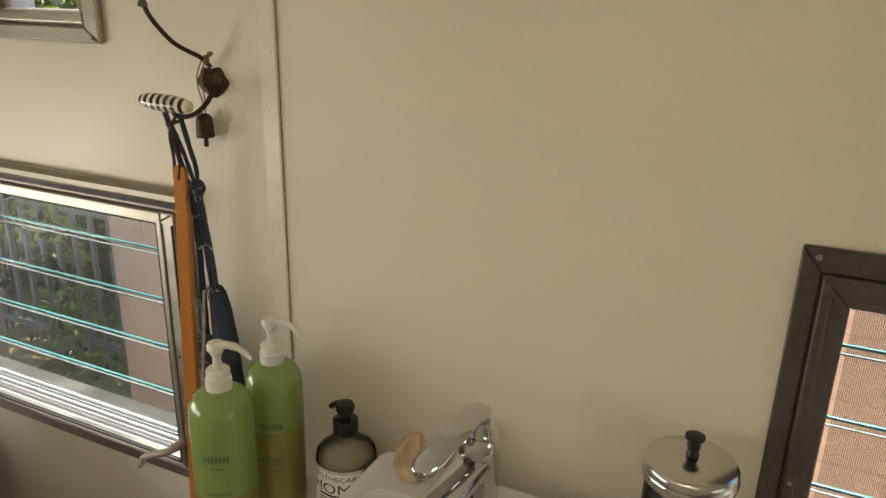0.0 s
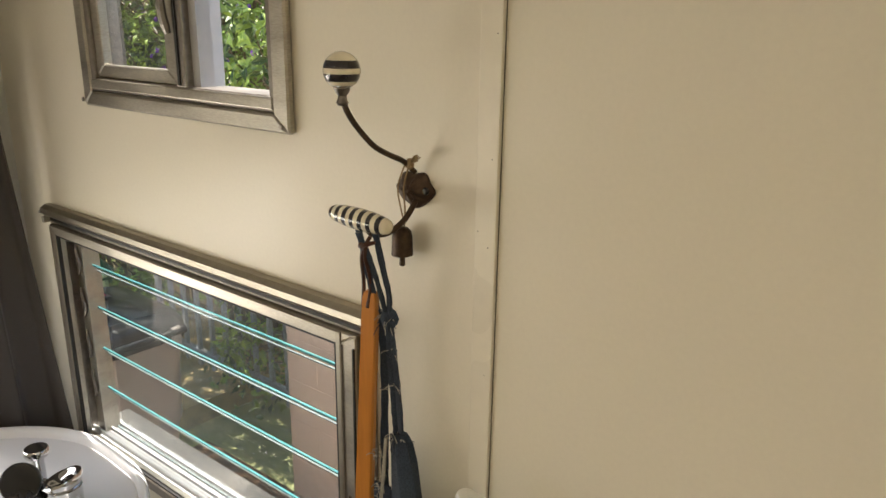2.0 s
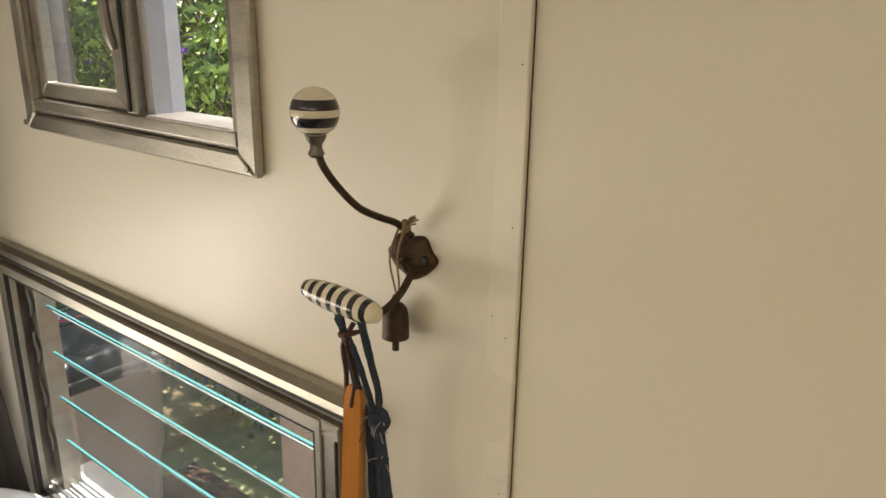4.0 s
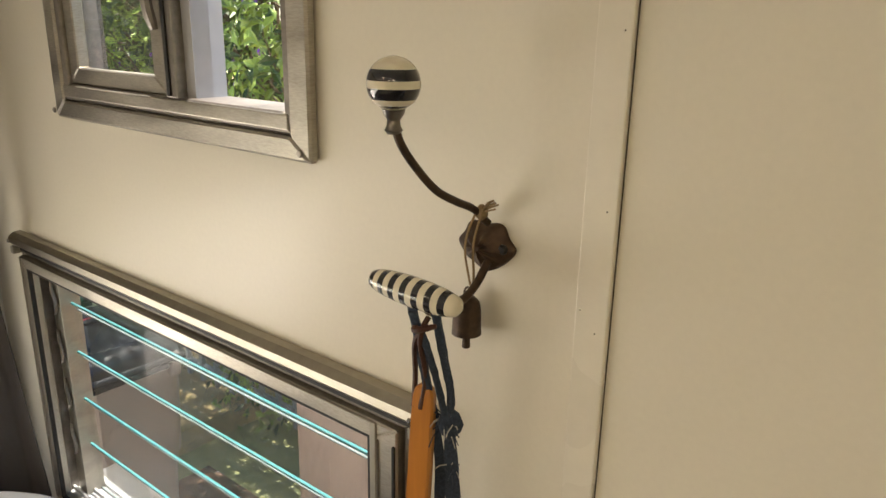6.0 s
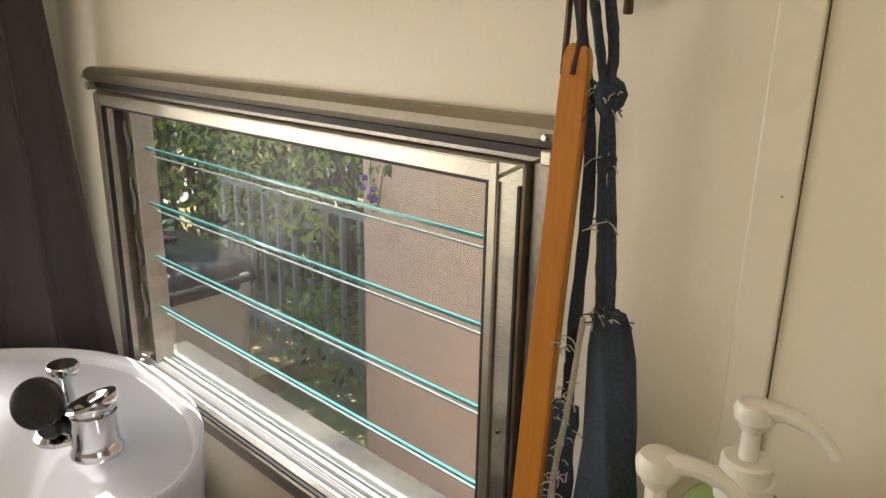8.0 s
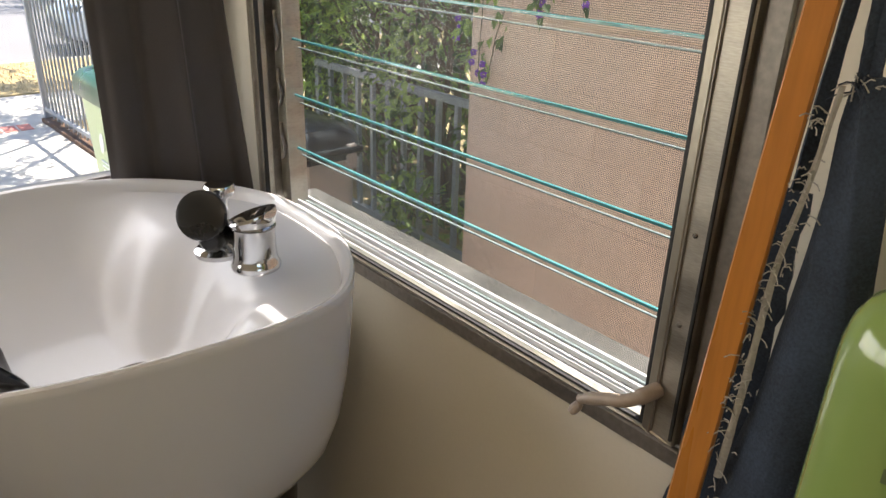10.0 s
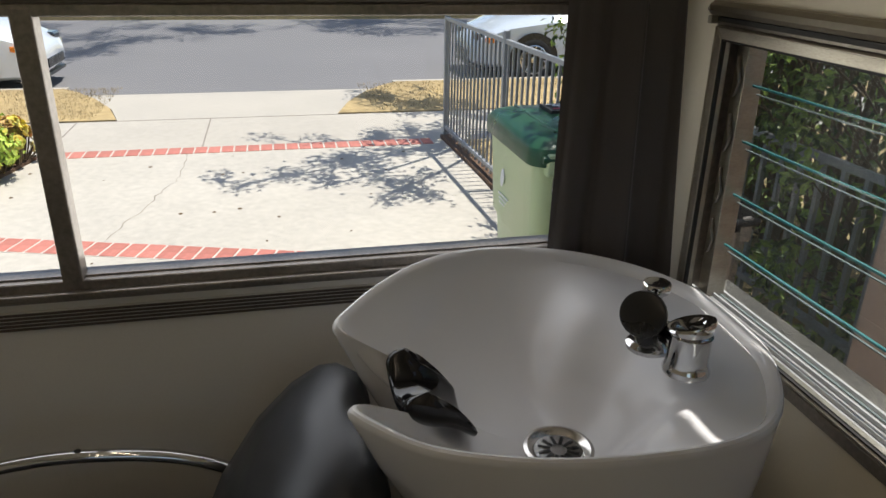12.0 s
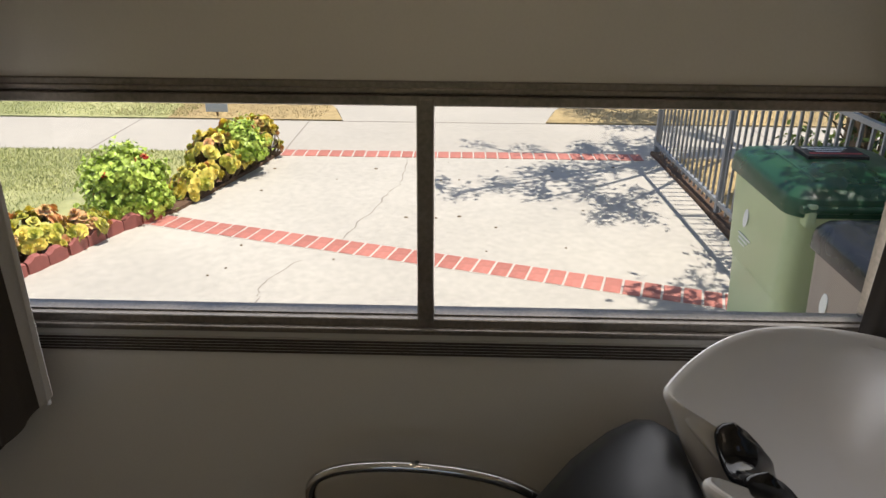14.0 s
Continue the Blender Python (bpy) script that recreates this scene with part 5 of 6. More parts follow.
# ---- wheeled bins ----
def wheeled_bin(at, lx, ly, h, body_mat, lid_mat, label, lidlabel):
    b = thing("wheeled_bin", at, label, "bin", "wheeled bins")
    def ring(f, z, r=0.07):
        return rrect(lx / 2 + (1 - f) * lx * 0.12, ly / 2, lx / 2 * f, ly / 2 * f, r, z, 5)
    rings = [ring(0.80, 0.05), ring(0.815, 0.10), ring(0.88, h * 0.50), ring(0.895, h * 0.53), ring(0.935, h * 0.55), ring(0.985, h * 0.9), ring(1.0, h * 0.905), ring(1.0, h * 0.93), ring(0.96, h * 0.935)]
    part("body", loft(rings), body_mat, b, smooth=True)
    lid = bmesh.new()
    rs = []
    for f, z, bulge in ((1.035, h * 0.925, 0), (1.045, h * 0.94, 0), (1.04, h * 0.955, 0.2), (0.97, h * 0.972, 0.6), (0.8, h * 0.985, 0.8), (0.4, h * 0.995, 1), (0.05, h, 1)):
        rs.append([(x, y, z + 0.02 * bulge * (1 - ((y - ly / 2) / ly) ** 2)) for x, y, z in rrect(lx / 2, ly / 2, lx / 2 * f, ly / 2 * f, 0.08 * f, z, 5)])
    ld = part("lid", loft(rs, lid), lid_mat, b, lidlabel, True)
    skirt = [rrect(lx / 2, ly / 2, lx / 2 * f, ly / 2 * f, 0.08 * f, z, 5) for f, z in ((1.03, h * 0.93), (1.05, h * 0.895), (1.062, h * 0.893), (1.055, h * 0.945), (1.04, h * 0.957))]
    part("lid_skirt", loft(skirt, cap=False), lid_mat, ld, smooth=True)
    part("lid_grip", tube(smooth_path([(-0.02, ly * 0.3, h * 0.92), (-0.05, ly * 0.36, h * 0.925), (-0.05, ly * 0.64, h * 0.925), (-0.02, ly * 0.7, h * 0.92)], 4), 0.014, 8), lid_mat, ld, smooth=True)
    for i in range(4):
        part("lid_ridge", box_bm(lx * 0.12, lx * 0.88, ly * (0.16 + 0.2 * i), ly * (0.19 + 0.2 * i), h * 0.985, h * 1.006, 0.006), lid_mat, ld)
    st = part("sticker", box_bm(lx * 0.28, lx * 0.50, ly * 0.30, ly * 0.72, h * 1.004, h * 1.0265, 0.001), LABELINK, ld, "black, white and red printed lid sticker")
    part("sticker_stripe", box_bm(lx * 0.42, lx * 0.45, ly * 0.34, ly * 0.70, h * 1.0266, h * 1.0272), REDMARK, st)
    for k in range(3):
        part("sticker_bar", box_bm(lx * (0.30 + 0.04 * k), lx * (0.318 + 0.04 * k), ly * (0.34 + 0.03 * k), ly * (0.66 - 0.04 * k), h * 1.0266, h * 1.0272), WHITEMARK, st)
    part("hinge_bar", tube([(lx * 1.03, 0.02, h * 0.925), (lx * 1.03, ly - 0.02, h * 0.925)], 0.016, 10), lid_mat, b, smooth=True)
    for y in (0.06, ly - 0.06):
        part("handle_bracket", box_bm(lx * 0.97, lx * 1.05, y - 0.02, y + 0.02, h * 0.86, h * 0.945, 0.008), body_mat, b)
        wheel = part("wheel", lathe([(0.03, -0.025), (0.10, -0.025), (0.115, -0.015), (0.115, 0.015), (0.10, 0.025), (0.03, 0.025)], 24, (lx * 0.86, y, 0.115), axis=(0, 1, 0)), TYRE, b, smooth=True)
    # pale printed emblem on the side: plain shapes
    e = part("emblem", lathe([(0.036, 0), (0.033, 0.002), (0.002, 0.002)], 14, (lx * 0.36, 0.008, h * 0.73), axis=(0, -1, 0.06)), WHITEMARK, b, "white printed emblem")
    for v in e.data.vertices:
        v.co.x = lx * 0.36 + (v.co.x - lx * 0.36) * 0.72
        v.co.z = h * 0.73 + (v.co.z - h * 0.73) * 1.25
    for k in range(3):
        part("print_bar", box_bm(lx * 0.27, lx * (0.47 - 0.04 * k), 0.012 + 0.002 * k, 0.016 + 0.003 * k, h * (0.645 - 0.02 * k), h * (0.652 - 0.02 * k)), WHITEMARK, b)
    return b


wheeled_bin((-1.98, 0.205, G), 0.70, 0.62, 1.10, BINGREEN, BINLID, "green plastic wheeled bin with a dark green lid beside the fence", "dark green lid, darkened for the tree's dappled shade")
wheeled_bin((-1.15, 0.222, G), 0.52, 0.55, 1.04, BINGREY, BINBLACK, "grey brown plastic wheeled bin with a black lid", "glossy black lid")

# ---- planting ----
def leaf_quad(verts, faces, c, n, up, l, w, fold=0.25):
    """A small folded leaf: two faces meeting at the midrib."""
    n = n.normalized()
    d = up - n * up.dot(n)
    d = d.normalized() if d.length > 1e-3 else Vector((1, 0, 0))
    s = n.cross(d)
    k = len(verts)
    verts += [c, c + d * l * 0.5 + s * w * 0.5 + n * w * fold, c + d * l - n * w * 0.3, c + d * l * 0.5 - s * w * 0.5 + n * w * fold, c + d * l * 0.5]
    faces += [(k, k + 4, k + 1), (k + 4, k + 2, k + 1), (k, k + 3, k + 4), (k + 4, k + 3, k + 2)]


def rand_dir(rnd):
    while True:
        v = Vector((rnd.uniform(-1, 1), rnd.uniform(-1, 1), rnd.uniform(-1, 1)))
        if 0.1 < v.length < 1:
            return v.normalized()


def from_lists(name, verts, faces, mat, parent=None, label="", smooth=False):
    me = bpy.data.meshes.new(name)
    me.from_pydata([tuple(v) for v in verts], [], faces)
    me.materials.append(mat)
    me.update()
    ob = new(name, me)
    if parent is not None:
        ob.parent = parent
    if label:
        ob["label"] = label
    return ob


def rosette_mesh(seed, mat, rings=4, size=0.05):
    rnd = random.Random(seed)
    bm = bmesh.new()
    for r in range(rings):
        n = 9 - r
        for i in range(n):
            a = 2 * math.pi * (i + 0.5 * (r % 2)) / n + rnd.uniform(-0.1, 0.1)
            L, W = size * (1 - 0.2 * r) * rnd.uniform(0.9, 1.1), size * 0.56 * (1 - 0.12 * r)
            lift = radians(12 + 20 * r + rnd.uniform(-5, 5))
            d, s = Vector((math.cos(a) * math.cos(lift), math.sin(a) * math.cos(lift), math.sin(lift))), Vector((-math.sin(a), math.cos(a), 0))
            nn = d.cross(s) * -1
            vs = [bm.verts.new(Vector((0, 0, 0.012 * r)) + d * L * u + s * W * w * v + nn * (-abs(v) * 0.28 * W + cup)) for u, w, v, cup in
                  ((0.08, 0.35, -1, 0), (0.08, 0.35, 1, 0), (0.55, 0.75, -1, 0), (0.55, 0.2, 0, -0.10 * size), (0.55, 0.75, 1, 0), (0.85, 0.9, -0.9, 0.02 * size), (0.85, 0.9, 0.9, 0.02 * size), (1.04, 0.1, 0, 0.05 * size))]
            for f in ((0, 1, 3), (0, 3, 2), (1, 4, 3), (2, 3, 5), (4, 6, 3), (3, 6, 7), (3, 7, 5)):
                bm.faces.new([vs[q] for q in f])
    bm.normal_update()
    me = bpy.data.meshes.new("rosette")
    bm.to_mesh(me)
    bm.free()
    me.materials.append(mat)
    for p in me.polygons:
        p.use_smooth = True
    return me


ROSES = [rosette_mesh(1, SUCC), rosette_mesh(2, SUCC_RED), rosette_mesh(3, SUCC, 5)]


def succulent(at, rx, ry, h, n, seed, red, label):
    rnd = random.Random(seed)
    t = thing("succulent", at, label, "plant", "succulents along the driveway")
    bm = bmesh.new()
    for i in range(n):
        a, q = rnd.uniform(0, 6.28), rnd.random() ** 0.4
        x, y = rx * q * math.cos(a), ry * q * math.sin(a)
        z = h * (0.12 + 0.88 * math.sqrt(1 - q * q)) * rnd.uniform(0.75, 1.05)
        tube([(x * 0.7, y * 0.7, 0.0), (x * 0.9, y * 0.9, z * 0.6), (x, y, z)], 0.008, 5, bm)
        o = new("rosette", ROSES[1] if rnd.random() < red else ROSES[rnd.choice((0, 2))])
        o.parent = t
        o.location = (x, y, z)
        tilt = 1.35 * q + rnd.uniform(-0.15, 0.2)
        a += rnd.uniform(-0.3, 0.3)
        face = Vector((math.cos(a) * math.sin(tilt), math.sin(a) * math.sin(tilt), math.cos(tilt)))
        o.rotation_euler = (face.to_track_quat("Z", "Y") @ Euler((0, 0, rnd.uniform(0, 6.28))).to_quaternion()).to_euler()
        s = rnd.uniform(0.7, 1.25)
        o.scale = (s, s, s)
    part("stems", bm, TWIG, t)
    return t


bed = bmesh.new()
loft([[(x, y, z) for x, y in ((-5.46, -2.85), (-5.0, -2.95), (-4.3, -3.14), (-3.8, -3.28), (-3.4, -3.56), (-2.85, -3.76), (-2.2, -4.0), (-2.2, -4.7), (-3.1, -4.2), (-3.9, -3.85), (-4.6, -3.6), (-5.46, -3.4))] for z in (G - 0.1, G + 0.03)], bed)
tagged(part("planting_bed", bed, SOIL), "brown soil planting bed beside the driveway", "bed", kind="structure")
succulent((-5.25, -3.02, G + 0.03), 0.23, 0.2, 0.38, 84, 21, 0.35, "large red-tipped succulent clump at the sidewalk corner")
succulent((-4.95, -3.12, G + 0.03), 0.26, 0.22, 0.41, 92, 22, 0.42, "tall orange and yellow succulent clump")
succulent((-4.62, -3.22, G + 0.03), 0.27, 0.24, 0.37, 90, 23, 0.24, "yellow green succulent clump with pink tips")
succulent((-4.25, -3.26, G + 0.03), 0.24, 0.17, 0.20, 52, 24, 0.07, "low green succulent rosettes")
succulent((-3.0, -3.92, G + 0.03), 0.24, 0.20, 0.24, 62, 25, 0.17, "yellow succulent clump behind the edging")
succulent((-3.2, -3.68, G + 0.03), 0.16, 0.13, 0.16, 32, 26, 0.28, "small pale succulent rosettes behind the edging")
succulent((-2.7, -4.05, G + 0.03), 0.24, 0.18, 0.23, 56, 27, 0.14, "yellow succulent clump near the driveway's edge")


def bush(at, r, h, n, seed, leaf, flower, nf, label, size=0.046, name="geranium_bush"):
    rnd = random.Random(seed)
    t = thing(name, at, label, "bush")
    bm = bmesh.new()
    verts, faces, tips = [], [], []
    for i in range(80):
        d = rand_dir(rnd)
        d.z = abs(d.z) * 1.2 + 0.03
        tip = Vector((d.x * r, d.y * r, d.z * h * 0.85)) * rnd.uniform(0.7, 1.05)
        tube([Vector((d.x * 0.05, d.y * 0.05, 0)), tip * 0.5 + Vector((0, 0, 0.04)), tip], [0.008, 0.005, 0.003], 5, bm)
        tips.append(tip)
    for i in range(n):
        tip = rnd.choice(tips)
        c = tip + rand_dir(rnd) * rnd.uniform(0.0, 0.11)
        if c.z < 0.02:
            continue
        out = (Vector((c.x, c.y, c.z - h * 0.3)).normalized() + rand_dir(rnd) * 0.7).normalized()
        leaf_quad(verts, faces, c, out, rand_dir(rnd), size * rnd.uniform(0.7, 1.3), size * rnd.uniform(0.8, 1.2), 0.2)
    part("stems", bm, TWIG, t)
    from_lists("leaves", verts, faces, leaf, t)
    for i in range(nf):
        tip = rnd.choice([q for q in tips if q.z > h * 0.3 and q.x + q.y > -0.05]) * 1.16
        v, f = [], []
        for k in range(16):
            d = rand_dir(rnd)
            leaf_quad(v, f, tip + d * 0.018, d, rand_dir(rnd), 0.022, 0.02, 0.1)
        from_lists("flower", v, f, flower, t, "red flower cluster")
    return t


bush((-3.74, -3.62, G + 0.03), 0.30, 0.47, 4200, 31, GERANIUM, REDPETAL, 9, "bright green geranium bush with small red flowers")
bush((-4.80, -3.02, G + 0.14), 0.17, 0.30, 1300, 32, GERANIUM, REDPETAL, 0, "green geranium growing among the succulents")

edge_mesh = None
pts = smooth_path([(-3.72, -3.30, G), (-3.4, -3.54, G), (-2.85, -3.74, G), (-2.2, -3.99, G)], 30)
run, last = 0.0, pts[0]
for p in pts[1:]:
    run += (p - last).length
    if run > 0.15:
        run = 0.0
        if edge_mesh is None:
            bm = bmesh.new()
            loft([[(x, y, 0), (x, y, 0.07 + 0.035 * math.cos(x / 0.075 * math.pi / 2) ** 2), (x, y * 0.4, 0.08 + 0.035 * math.cos(x / 0.075 * math.pi / 2) ** 2), (x, -y * 0.4, 0.08 + 0.035 * math.cos(x / 0.075 * math.pi / 2) ** 2), (x, -y, 0.07 + 0.035 * math.cos(x / 0.075 * math.pi / 2) ** 2), (x, -y, 0)] for x, y in ((-0.074, 0.024), (-0.05, 0.028), (-0.02, 0.03), (0.02, 0.03), (0.05, 0.028), (0.074, 0.024))], bm)
            ob = part("edging_stone", bm, EDGING)
            edge_mesh = ob.data
        else:
            ob = new("edging_stone", edge_mesh)
        tagged(ob, "scalloped red concrete edging stone round the planting bed", "edging stone", "edging stones")
        ob.location = (p.x, p.y, G)
        d = p - last
        ob.rotation_euler = (0, 0, math.atan2(d.y, d.x))
    last = p
sign = thing("yard_sign", (-6.98, -3.95, G), "small grey back of a sign on a thin stake", "sign")
part("board", box_bm(-0.005, 0.005, -0.13, 0.13, 0.06, 0.34, 0.003), SIGNBACK, sign)
part("stake", box_bm(-0.012, -0.005, -0.012, 0.012, -0.05, 0.3), TWIG, sign)

# ---- hedge behind the wall and gate ----
rnd = random.Random(41)
hedge = thing("hedge", (-1.5, 2.4, G), "flowering hedge with small green leaves and purple flowers", "hedge")
o = Vector((-1.5, 2.4, G))
verts, faces, bm = [], [], bmesh.new()
fl, ff, yv, yf = [], [], [], []


def flower(c, r):
    n = (Vector((0.4, -1, 0.2)) + rand_dir(rnd) * 0.6).normalized()
    e = n.cross(Vector((0, 0, 1))).normalized()
    g = n.cross(e)
    for k in range(5):
        a = 2 * math.pi * k / 5
        d = e * math.cos(a) + g * math.sin(a)
        leaf_quad(fl, ff, c, (n + d * 0.15).normalized(), d, r, r * 0.95, 0.05)
    leaf_quad(yv, yf, c + n * 0.003 - e * r * 0.15, n, e, r * 0.3, r * 0.3, 0)


clumps = []
for i in range(560):
    x = rnd.uniform(-5.0, 2.2)
    z = rnd.uniform(0.0, 3.1)
    y = 1.78 + 0.25 * rnd.random() + 0.16 * math.sin(2.3 * x + 1.7 * z) + 0.12 * math.sin(5 * x - 3 * z)
    if x < -4.4:
        continue
    if x < -1.3:
        y -= 0.17
    if x > -0.75 and z < 1.75:
        if z < 1.6:
            continue
        y = min(y, 1.7)
    clumps.append((Vector((x, y, z + G)) - o, rnd.uniform(0.10, 0.2)))
for i in range(150):
    clumps.append((Vector((rnd.uniform(-3.2, 2.4), rnd.uniform(1.05, 1.6), G + rnd.uniform(1.72, 2.1))) - o, rnd.uniform(0.08, 0.15)))
for c, r in clumps:
    base = Vector((c.x + rnd.uniform(-0.2, 0.2), c.y + 0.5, max(0.05, c.z - rnd.uniform(0.3, 0.8))))
    tube([base, (base + c) / 2 + rand_dir(rnd) * 0.06, c], [0.008, 0.005, 0.0025], 4, bm)
    for k in range(32):
        p = c + rand_dir(rnd) * r * rnd.random() ** 0.5
        nrm = (Vector((0.1, -0.6, 0.8)) + rand_dir(rnd) * 0.9)
        leaf_quad(verts, faces, p, nrm, Vector((rnd.uniform(-1, 1), rnd.uniform(-0.8, 0.2), rnd.uniform(-1, 0.3))), rnd.uniform(0.045, 0.085), rnd.uniform(0.02, 0.038))
    if c.z + G > 0.9 and rnd.random() < 0.30:
        for k in range(rnd.choice((1, 1, 2, 3))):
            flower(c + Vector((rnd.uniform(-0.1, 0.1), -r * 0.9, rnd.uniform(-0.06, 0.06))), 0.016)
# sprigs that hang over the block wall
for sx, sy, top, low in ((-0.36, 1.14, 1.34, 1.12), (-0.20, 1.14, 1.36, 1.08), (0.03, 1.12, 1.36, 1.13), (0.12, 1.14, 1.36, 1.2), (-0.40, 1.16, 1.02, 0.82), (-0.52, 1.18, 1.2, 0.85), (0.5, 1.13, 1.36, 1.18), (-0.62, 1.22, 1.3, 0.95)):
    a, b = Vector((sx, sy + 0.06, top + 0.1)) - o, Vector((sx + rnd.uniform(-0.05, 0.05), sy, low)) - o
    tube([a, (a + b) / 2 + Vector((0.02, -0.03, 0.02)), b], 0.0025, 4, bm)
    for k in range(14):
        p = a.lerp(b, rnd.random()) + rand_dir(rnd) * 0.03
        leaf_quad(verts, faces, p, Vector((0.3, -1, 0.5)) + rand_dir(rnd) * 0.6, Vector((rnd.uniform(-0.6, 0.6), 0, -1)), rnd.uniform(0.04, 0.075), rnd.uniform(0.02, 0.035))
    for k in range(3):
        flower(b + Vector((rnd.uniform(-0.02, 0.02), -0.02, 0.035 * k)), 0.016)
part("branches", bm, TWIG, hedge)
from_lists("leaves", verts, faces, LEAF, hedge)
from_lists("flowers", fl, ff, PURPLE, hedge, "purple five-petalled flowers")
from_lists("stamens", yv, yf, YELLOW, hedge)
# dense dark core of old stems behind the leaves
rnd = random.Random(5)
bm = bmesh.new()
for i in range(180):
    x, y = rnd.uniform(-4.5, 2.4), rnd.uniform(2.15, 2.9)
    tube([Vector((x, y, 0.0)) - Vector((o.x, o.y, 0)), Vector((x + rnd.uniform(-0.4, 0.4), y, 1.5)) - Vector((o.x, o.y, 0)), Vector((x + rnd.uniform(-0.7, 0.7), y + rnd.uniform(-0.3, 0.3), 3.0)) - Vector((o.x, o.y, 0))], [0.02, 0.014, 0.005], 5, bm)
part("old_stems", bm, TWIG, hedge)
verts, faces = [], []
for i in range(9000):
    c = Vector((rnd.uniform(-4.5, 2.5), rnd.uniform(2.15, 2.9), rnd.uniform(0.0, 3.2) + G)) - o
    leaf_quad(verts, faces, c, rand_dir(rnd), rand_dir(rnd), 0.11, 0.07)
from_lists("inner_leaves", verts, faces, LEAF, hedge)

# ---- street trees whose shade falls on the driveway and the road ----
def spreading_tree(at, limbs, seed, label, f=1.0, leaves=70):
    rnd = random.Random(seed)
    tree = thing("tree", at, label, "tree", "street trees")
    bm = bmesh.new()
    tube(smooth_path([(0, 0, -0.05), (0.02, -0.05, 1.0), (0.1, -0.2, 2.2), (0.25, -0.5, 3.2), (0.4, -0.9, 4.2)], 5), [0.16 - 0.005 * i for i in range(21)], 12, bm)
    part("trunk", bm, TWIG, tree, smooth=True)
    verts, faces, bm = [], [], bmesh.new()
    for (ex, ey, ez), n in limbs:
        s, e = Vector((0.2, -0.4, 3.0)), Vector((ex, ey, ez))
        path = smooth_path([s, s.lerp(e, 0.35) + Vector((0, 0, 0.25)), s.lerp(e, 0.7) + Vector((0.05, 0, 0.12)), e], 5)
        tube(path, [(0.009 if ex > 3.5 else 0.036) * (1 - 0.05 * i) for i in range(len(path))], 6, bm)
        for k in range(n):
            q = path[rnd.randrange(12 if ex > 3.5 else 6, len(path))]
            tw = q + Vector((rnd.uniform(-0.45, 0.45), rnd.uniform(-0.45, 0.3), rnd.uniform(-0.2, 0.3))) * f
            tube([q, (q + tw) / 2 + Vector((0, 0, 0.04)), tw], [0.012, 0.008, 0.004], 4, bm)
            for m in range(leaves):
                c = q.lerp(tw, rnd.uniform(0.35, 1.1)) + Vector((rnd.gauss(0, 0.11), rnd.gauss(0, 0.06), rnd.gauss(0, 0.08))) * f
                leaf_quad(verts, faces, c, rand_dir(rnd) + Vector((0, 0, 0.8)), rand_dir(rnd), rnd.uniform(0.05, 0.1) * f ** 0.5, rnd.uniform(0.025, 0.05) * f ** 0.5)
    part("limbs", bm, TWIG, tree, smooth=True)
    from_lists("crown", verts, faces, LEAF, tree)
    return tree


tree = spreading_tree((-6.05, 3.05, G), [((1.3, -3.0, 3.3), 9), ((0.4, -2.9, 3.5), 8), ((2.2, -2.35, 3.2), 8), ((0.9, -1.9, 3.7), 7), ((1.7, -3.5, 3.15), 7), ((0.0, -2.0, 3.4), 7), ((1.9, -2.8, 3.4), 6), ((-1.8, -1.7, 3.4), 9), ((-2.4, -1.1, 3.6), 9), ((-1.2, -1.4, 3.6), 8), ((-2.6, -2.0, 3.3), 7), ((4.0, -2.05, 3.2), 11), ((4.6, -2.0, 3.3), 12), ((5.3, -1.95, 3.4), 11), ((5.0, -1.75, 3.0), 13), ((4.4, -1.85, 3.0), 12), ((5.7, -1.45, 3.1), 13), ((6.1, -1.7, 3.2), 11)], 77, "spreading tree behind the fence with drooping leafy limbs")
rnd = random.Random(8)
spreading_tree((-20.6, -3.5, G), [((rnd.uniform(3.0, 8.0), rnd.uniform(-2.5, 3.5), rnd.uniform(4.2, 5.2)), 9) for i in range(14)], 78, "wide leafy tree across the street", 2.2, 80)
spreading_tree((-20.6, 5.5, G), [((rnd.uniform(2.0, 5.2), rnd.uniform(-4.5, 6.0), rnd.uniform(4.2, 5.2)), 9) for i in range(18)], 79, "wide leafy tree across the street", 2.2, 80)

# low leafy shoots near the fence's end
verts, faces = [], []
for i in range(420):
    c = Vector((rnd.gauss(3.6, 0.28), rnd.gauss(-1.35, 0.25), rnd.gauss(1.42, 0.2)))
    leaf_quad(verts, faces, c, rand_dir(rnd) + Vector((0, 0, 0.6)), Vector((rnd.uniform(-1, 1), rnd.uniform(-1, 1), -0.8)), rnd.uniform(0.06, 0.11), rnd.uniform(0.02, 0.035))
from_lists("low_shoots", verts, faces, LEAF, tree)


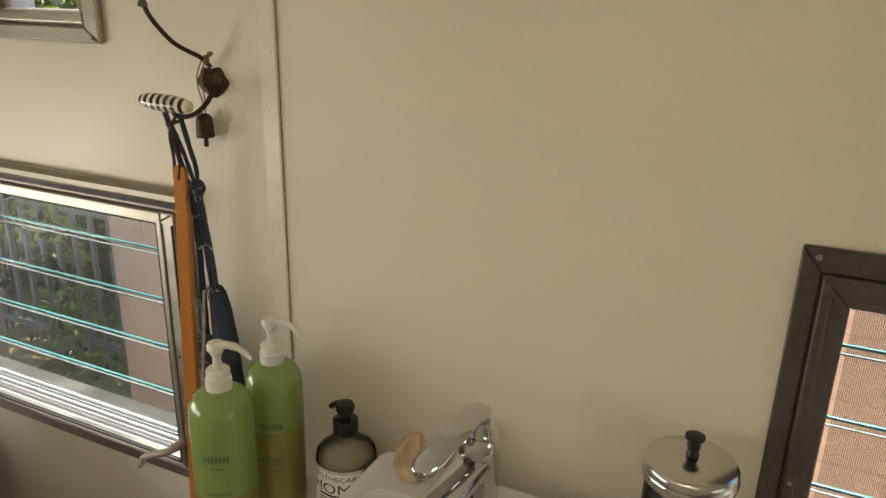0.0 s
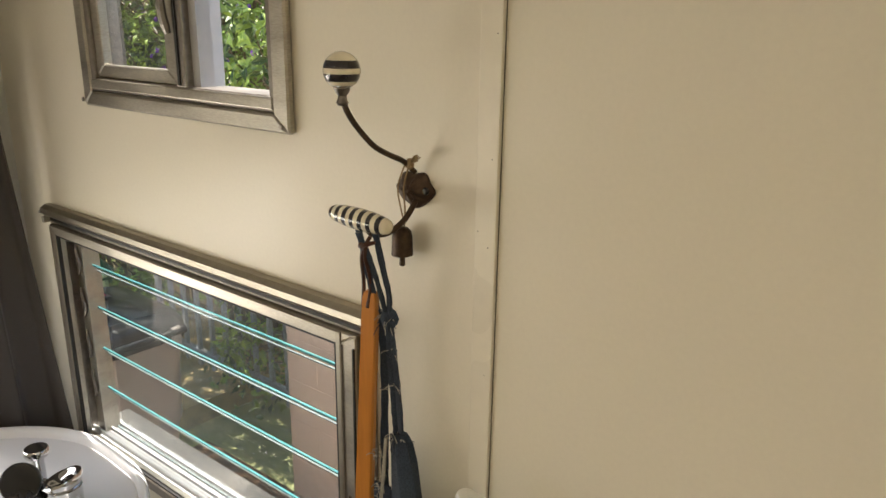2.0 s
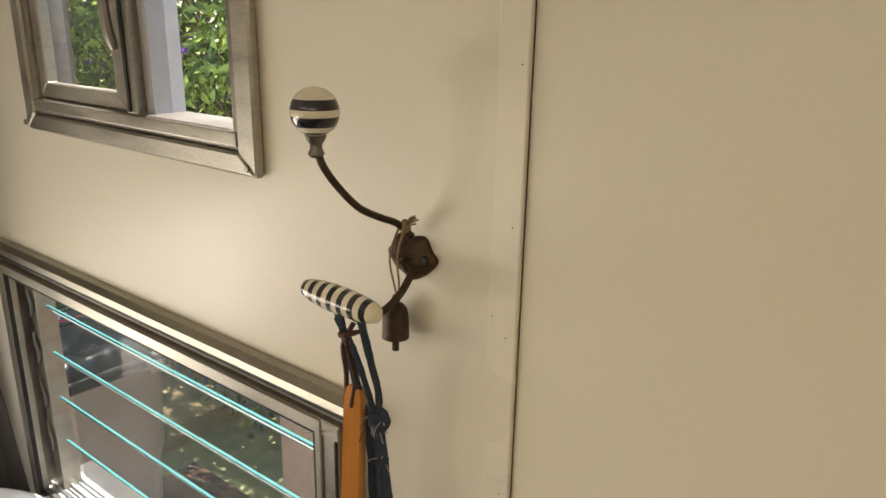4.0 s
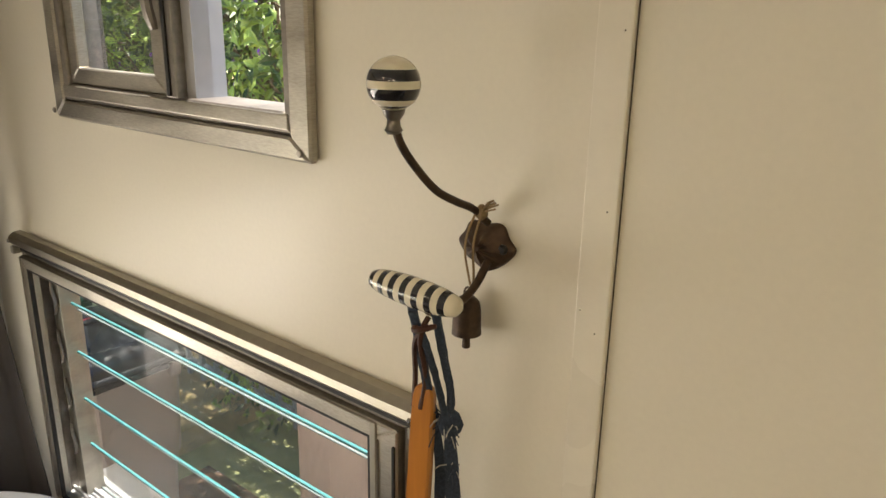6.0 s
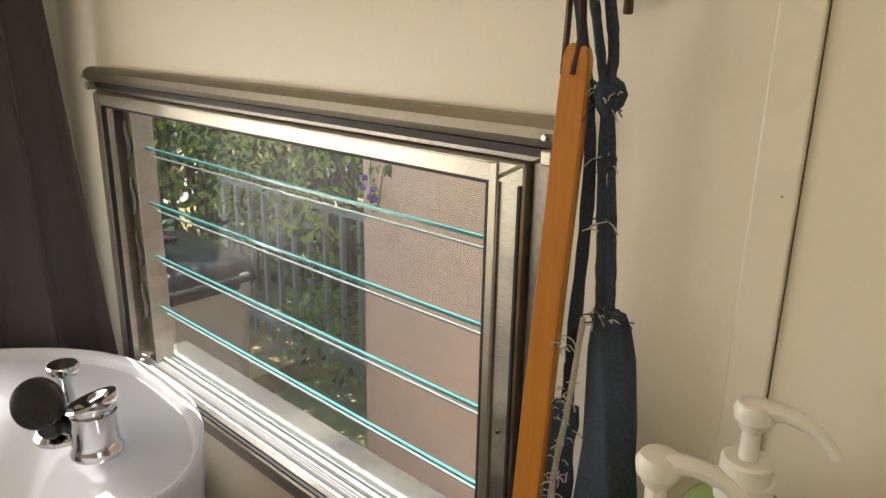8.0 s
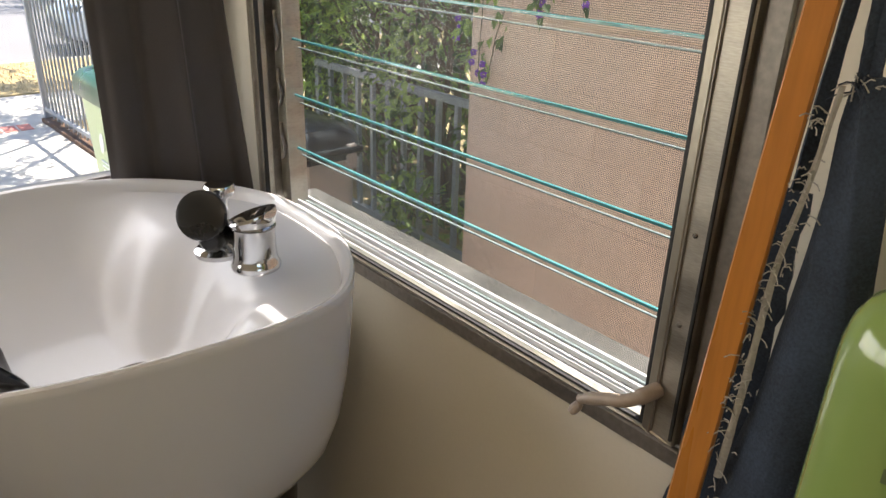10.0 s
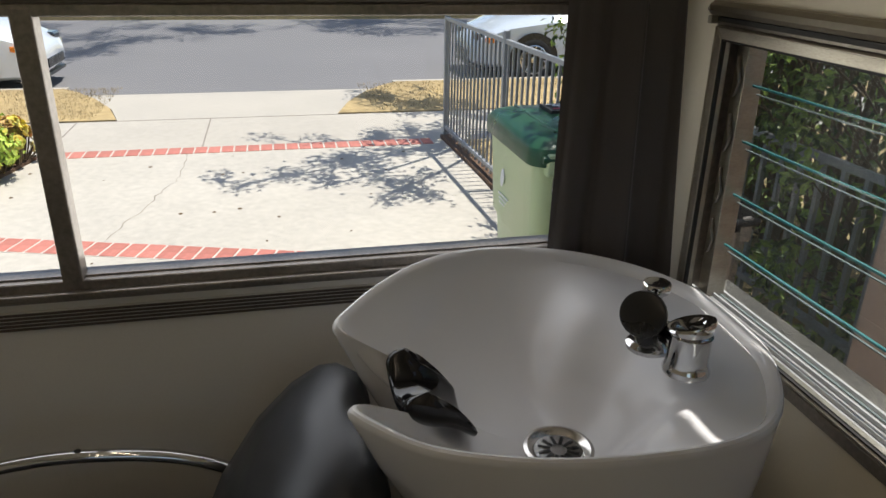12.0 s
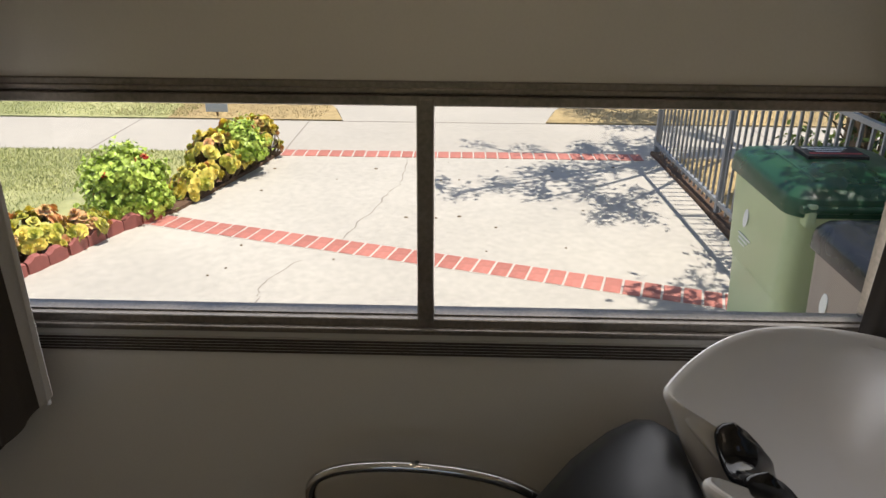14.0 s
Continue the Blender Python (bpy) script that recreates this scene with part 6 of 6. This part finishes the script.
# ---- parked cars ----
def car(at, turn, paint, rim_mat, label):
    c = thing("car", at, label, "car", "parked cars")
    c.rotation_euler = (0, 0, turn)
    # sections along the length (y), nose at +y: y, half width, sill z, shoulder z, hood or roof z, roof half width
    sec = [(-2.2, 0.70, 0.42, 0.72, 0.86, 0.55), (-2.1, 0.80, 0.28, 0.78, 0.98, 0.62), (-1.6, 0.85, 0.22, 0.84, 1.02, 0.66), (-1.1, 0.86, 0.20, 0.86, 1.30, 0.60), (-0.6, 0.86, 0.20, 0.86, 1.40, 0.58), (0.3, 0.86, 0.20, 0.86, 1.38, 0.58), (0.9, 0.86, 0.20, 0.85, 1.05, 0.64), (1.1, 0.86, 0.20, 0.84, 0.96, 0.68), (1.7, 0.85, 0.20, 0.76, 0.86, 0.66), (2.0, 0.80, 0.20, 0.66, 0.74, 0.60), (2.17, 0.66, 0.24, 0.56, 0.60, 0.50), (2.22, 0.5, 0.3, 0.48, 0.50, 0.40)]
    rings = []
    for y, hw, s, sh, top, rw in sec:
        half = [(0, s - 0.01), (hw * 0.86, s), (hw * 0.97, s + 0.05), (hw, (s + sh) / 2), (hw * 0.985, sh), (rw + (hw - rw) * 0.35, sh + (top - sh) * 0.45), (rw, top - 0.03), (rw * 0.7, top), (0, top + 0.02)]
        rings.append([(x, y, z) for x, z in half] + [(-x, y, z) for x, z in half[-2:0:-1]])
    part("body", loft(rings), paint, c, smooth=True)
    for s in (-1, 1):
        part("side_trim", box_bm(s * 0.862 - 0.012, s * 0.862 + 0.012, -1.0, 0.75, 0.50, 0.55, 0.005), BLACK, c)
        part("door_gap", box_bm(s * 0.861 - 0.004, s * 0.861 + 0.004, 0.55, 0.558, 0.24, 0.84), BLACK, c)
        part("indicator", box_bm(s * 0.77 - 0.05, s * 0.77 + 0.06, 1.92, 2.05, 0.56, 0.63, 0.015), AMBER, c)
        part("side_window", box_bm(s * 0.70 - 0.06, s * 0.70 + 0.06, -1.0, 0.5, 0.95, 1.25, 0.05), CARGLASS, c)
        for y in (-1.32, 1.32):
            w = part("wheel", lathe([(0.2, -0.1), (0.28, -0.105), (0.31, -0.09), (0.318, 0.0), (0.31, 0.09), (0.28, 0.105), (0.215, 0.1), (0.20, 0.06)], 32, (s * 0.775, y, 0.318), axis=(s, 0, 0)), TYRE, c, "black tyre", True)
            part("arch", lathe([(0.31, 0.0), (0.375, 0.0), (0.38, 0.02), (0.31, 0.02)], 28, (s * 0.852, y, 0.33), axis=(s, 0, 0)), BLACK, c)
            rim = part("rim", lathe([(0.215, 0.06), (0.215, 0.104), (0.2, 0.108), (0.19, 0.09), (0.19, 0.03)], 32, (s * 0.775, y, 0.318), axis=(s, 0, 0)), rim_mat, w, smooth=True)
            part("brake_disc", lathe([(0.185, 0.02), (0.185, 0.03), (0.02, 0.03)], 20, (s * 0.775, y, 0.318), axis=(s, 0, 0)), BLACK, w)
            sp = bmesh.new()
            for k in range(8):
                a = 2 * math.pi * k / 8
                for da in (-0.16, 0.16):
                    tube([(s * (0.775 + 0.085), y + 0.03 * math.cos(a), 0.318 + 0.03 * math.sin(a)), (s * (0.775 + 0.08), y + 0.1 * math.cos(a), 0.318 + 0.1 * math.sin(a)), (s * (0.775 + 0.095), y + 0.198 * math.cos(a + da), 0.318 + 0.198 * math.sin(a + da))], 0.011, 5, sp)
            part("spokes", sp, rim_mat, w)
            part("hub", lathe([(0.05, 0.07), (0.045, 0.1), (0.01, 0.105)], 16, (s * 0.775, y, 0.318), axis=(s, 0, 0)), rim_mat, w, smooth=True)
    part("grille", box_bm(-0.4, 0.4, 2.195, 2.235, 0.30, 0.42, 0.01), BLACK, c)
    for x in (-0.5, 0.5):
        part("headlight", box_bm(x - 0.16, x + 0.16, 2.0, 2.16, 0.57, 0.68, 0.03), CARGLASS, c)
    part("bumper_lip", box_bm(-0.72, 0.72, 1.85, 2.16, 0.15, 0.2, 0.02), BLACK, c)
    return c


car((-9.78, -5.92, G - 0.115), 0.0, CAR_WHITE, GOLD, "white sports coupe with gold spoked rims parked at the kerb")
car((-10.1, 4.35, G - 0.115), math.pi, CAR_SILVER, STEEL, "silver hatchback parked behind the fence")

# ---- ceiling lights ----
def ceiling_light(x, y):
    l = thing("ceiling_light", (x, y, 2.12), "small round warm white puck light under the ceiling", "ceiling light", "ceiling lights")
    part("diffuser", lathe([(0.036, -0.012), (0.034, -0.016), (0.02, -0.019), (0.003, -0.02)], 24), LAMP, l, smooth=True)
    part("rim", lathe([(0.046, 0.0), (0.047, -0.012), (0.042, -0.016), (0.0365, -0.013)], 24), ALU, l, smooth=True)


for i, (x, y) in enumerate(((1.75, -1.05), (2.05, -1.0), (2.4, -1.1), (1.7, -1.4), (2.1, -1.45), (2.45, -1.5), (0.62, -1.15), (1.15, -1.1))):
    ceiling_light(x, y)
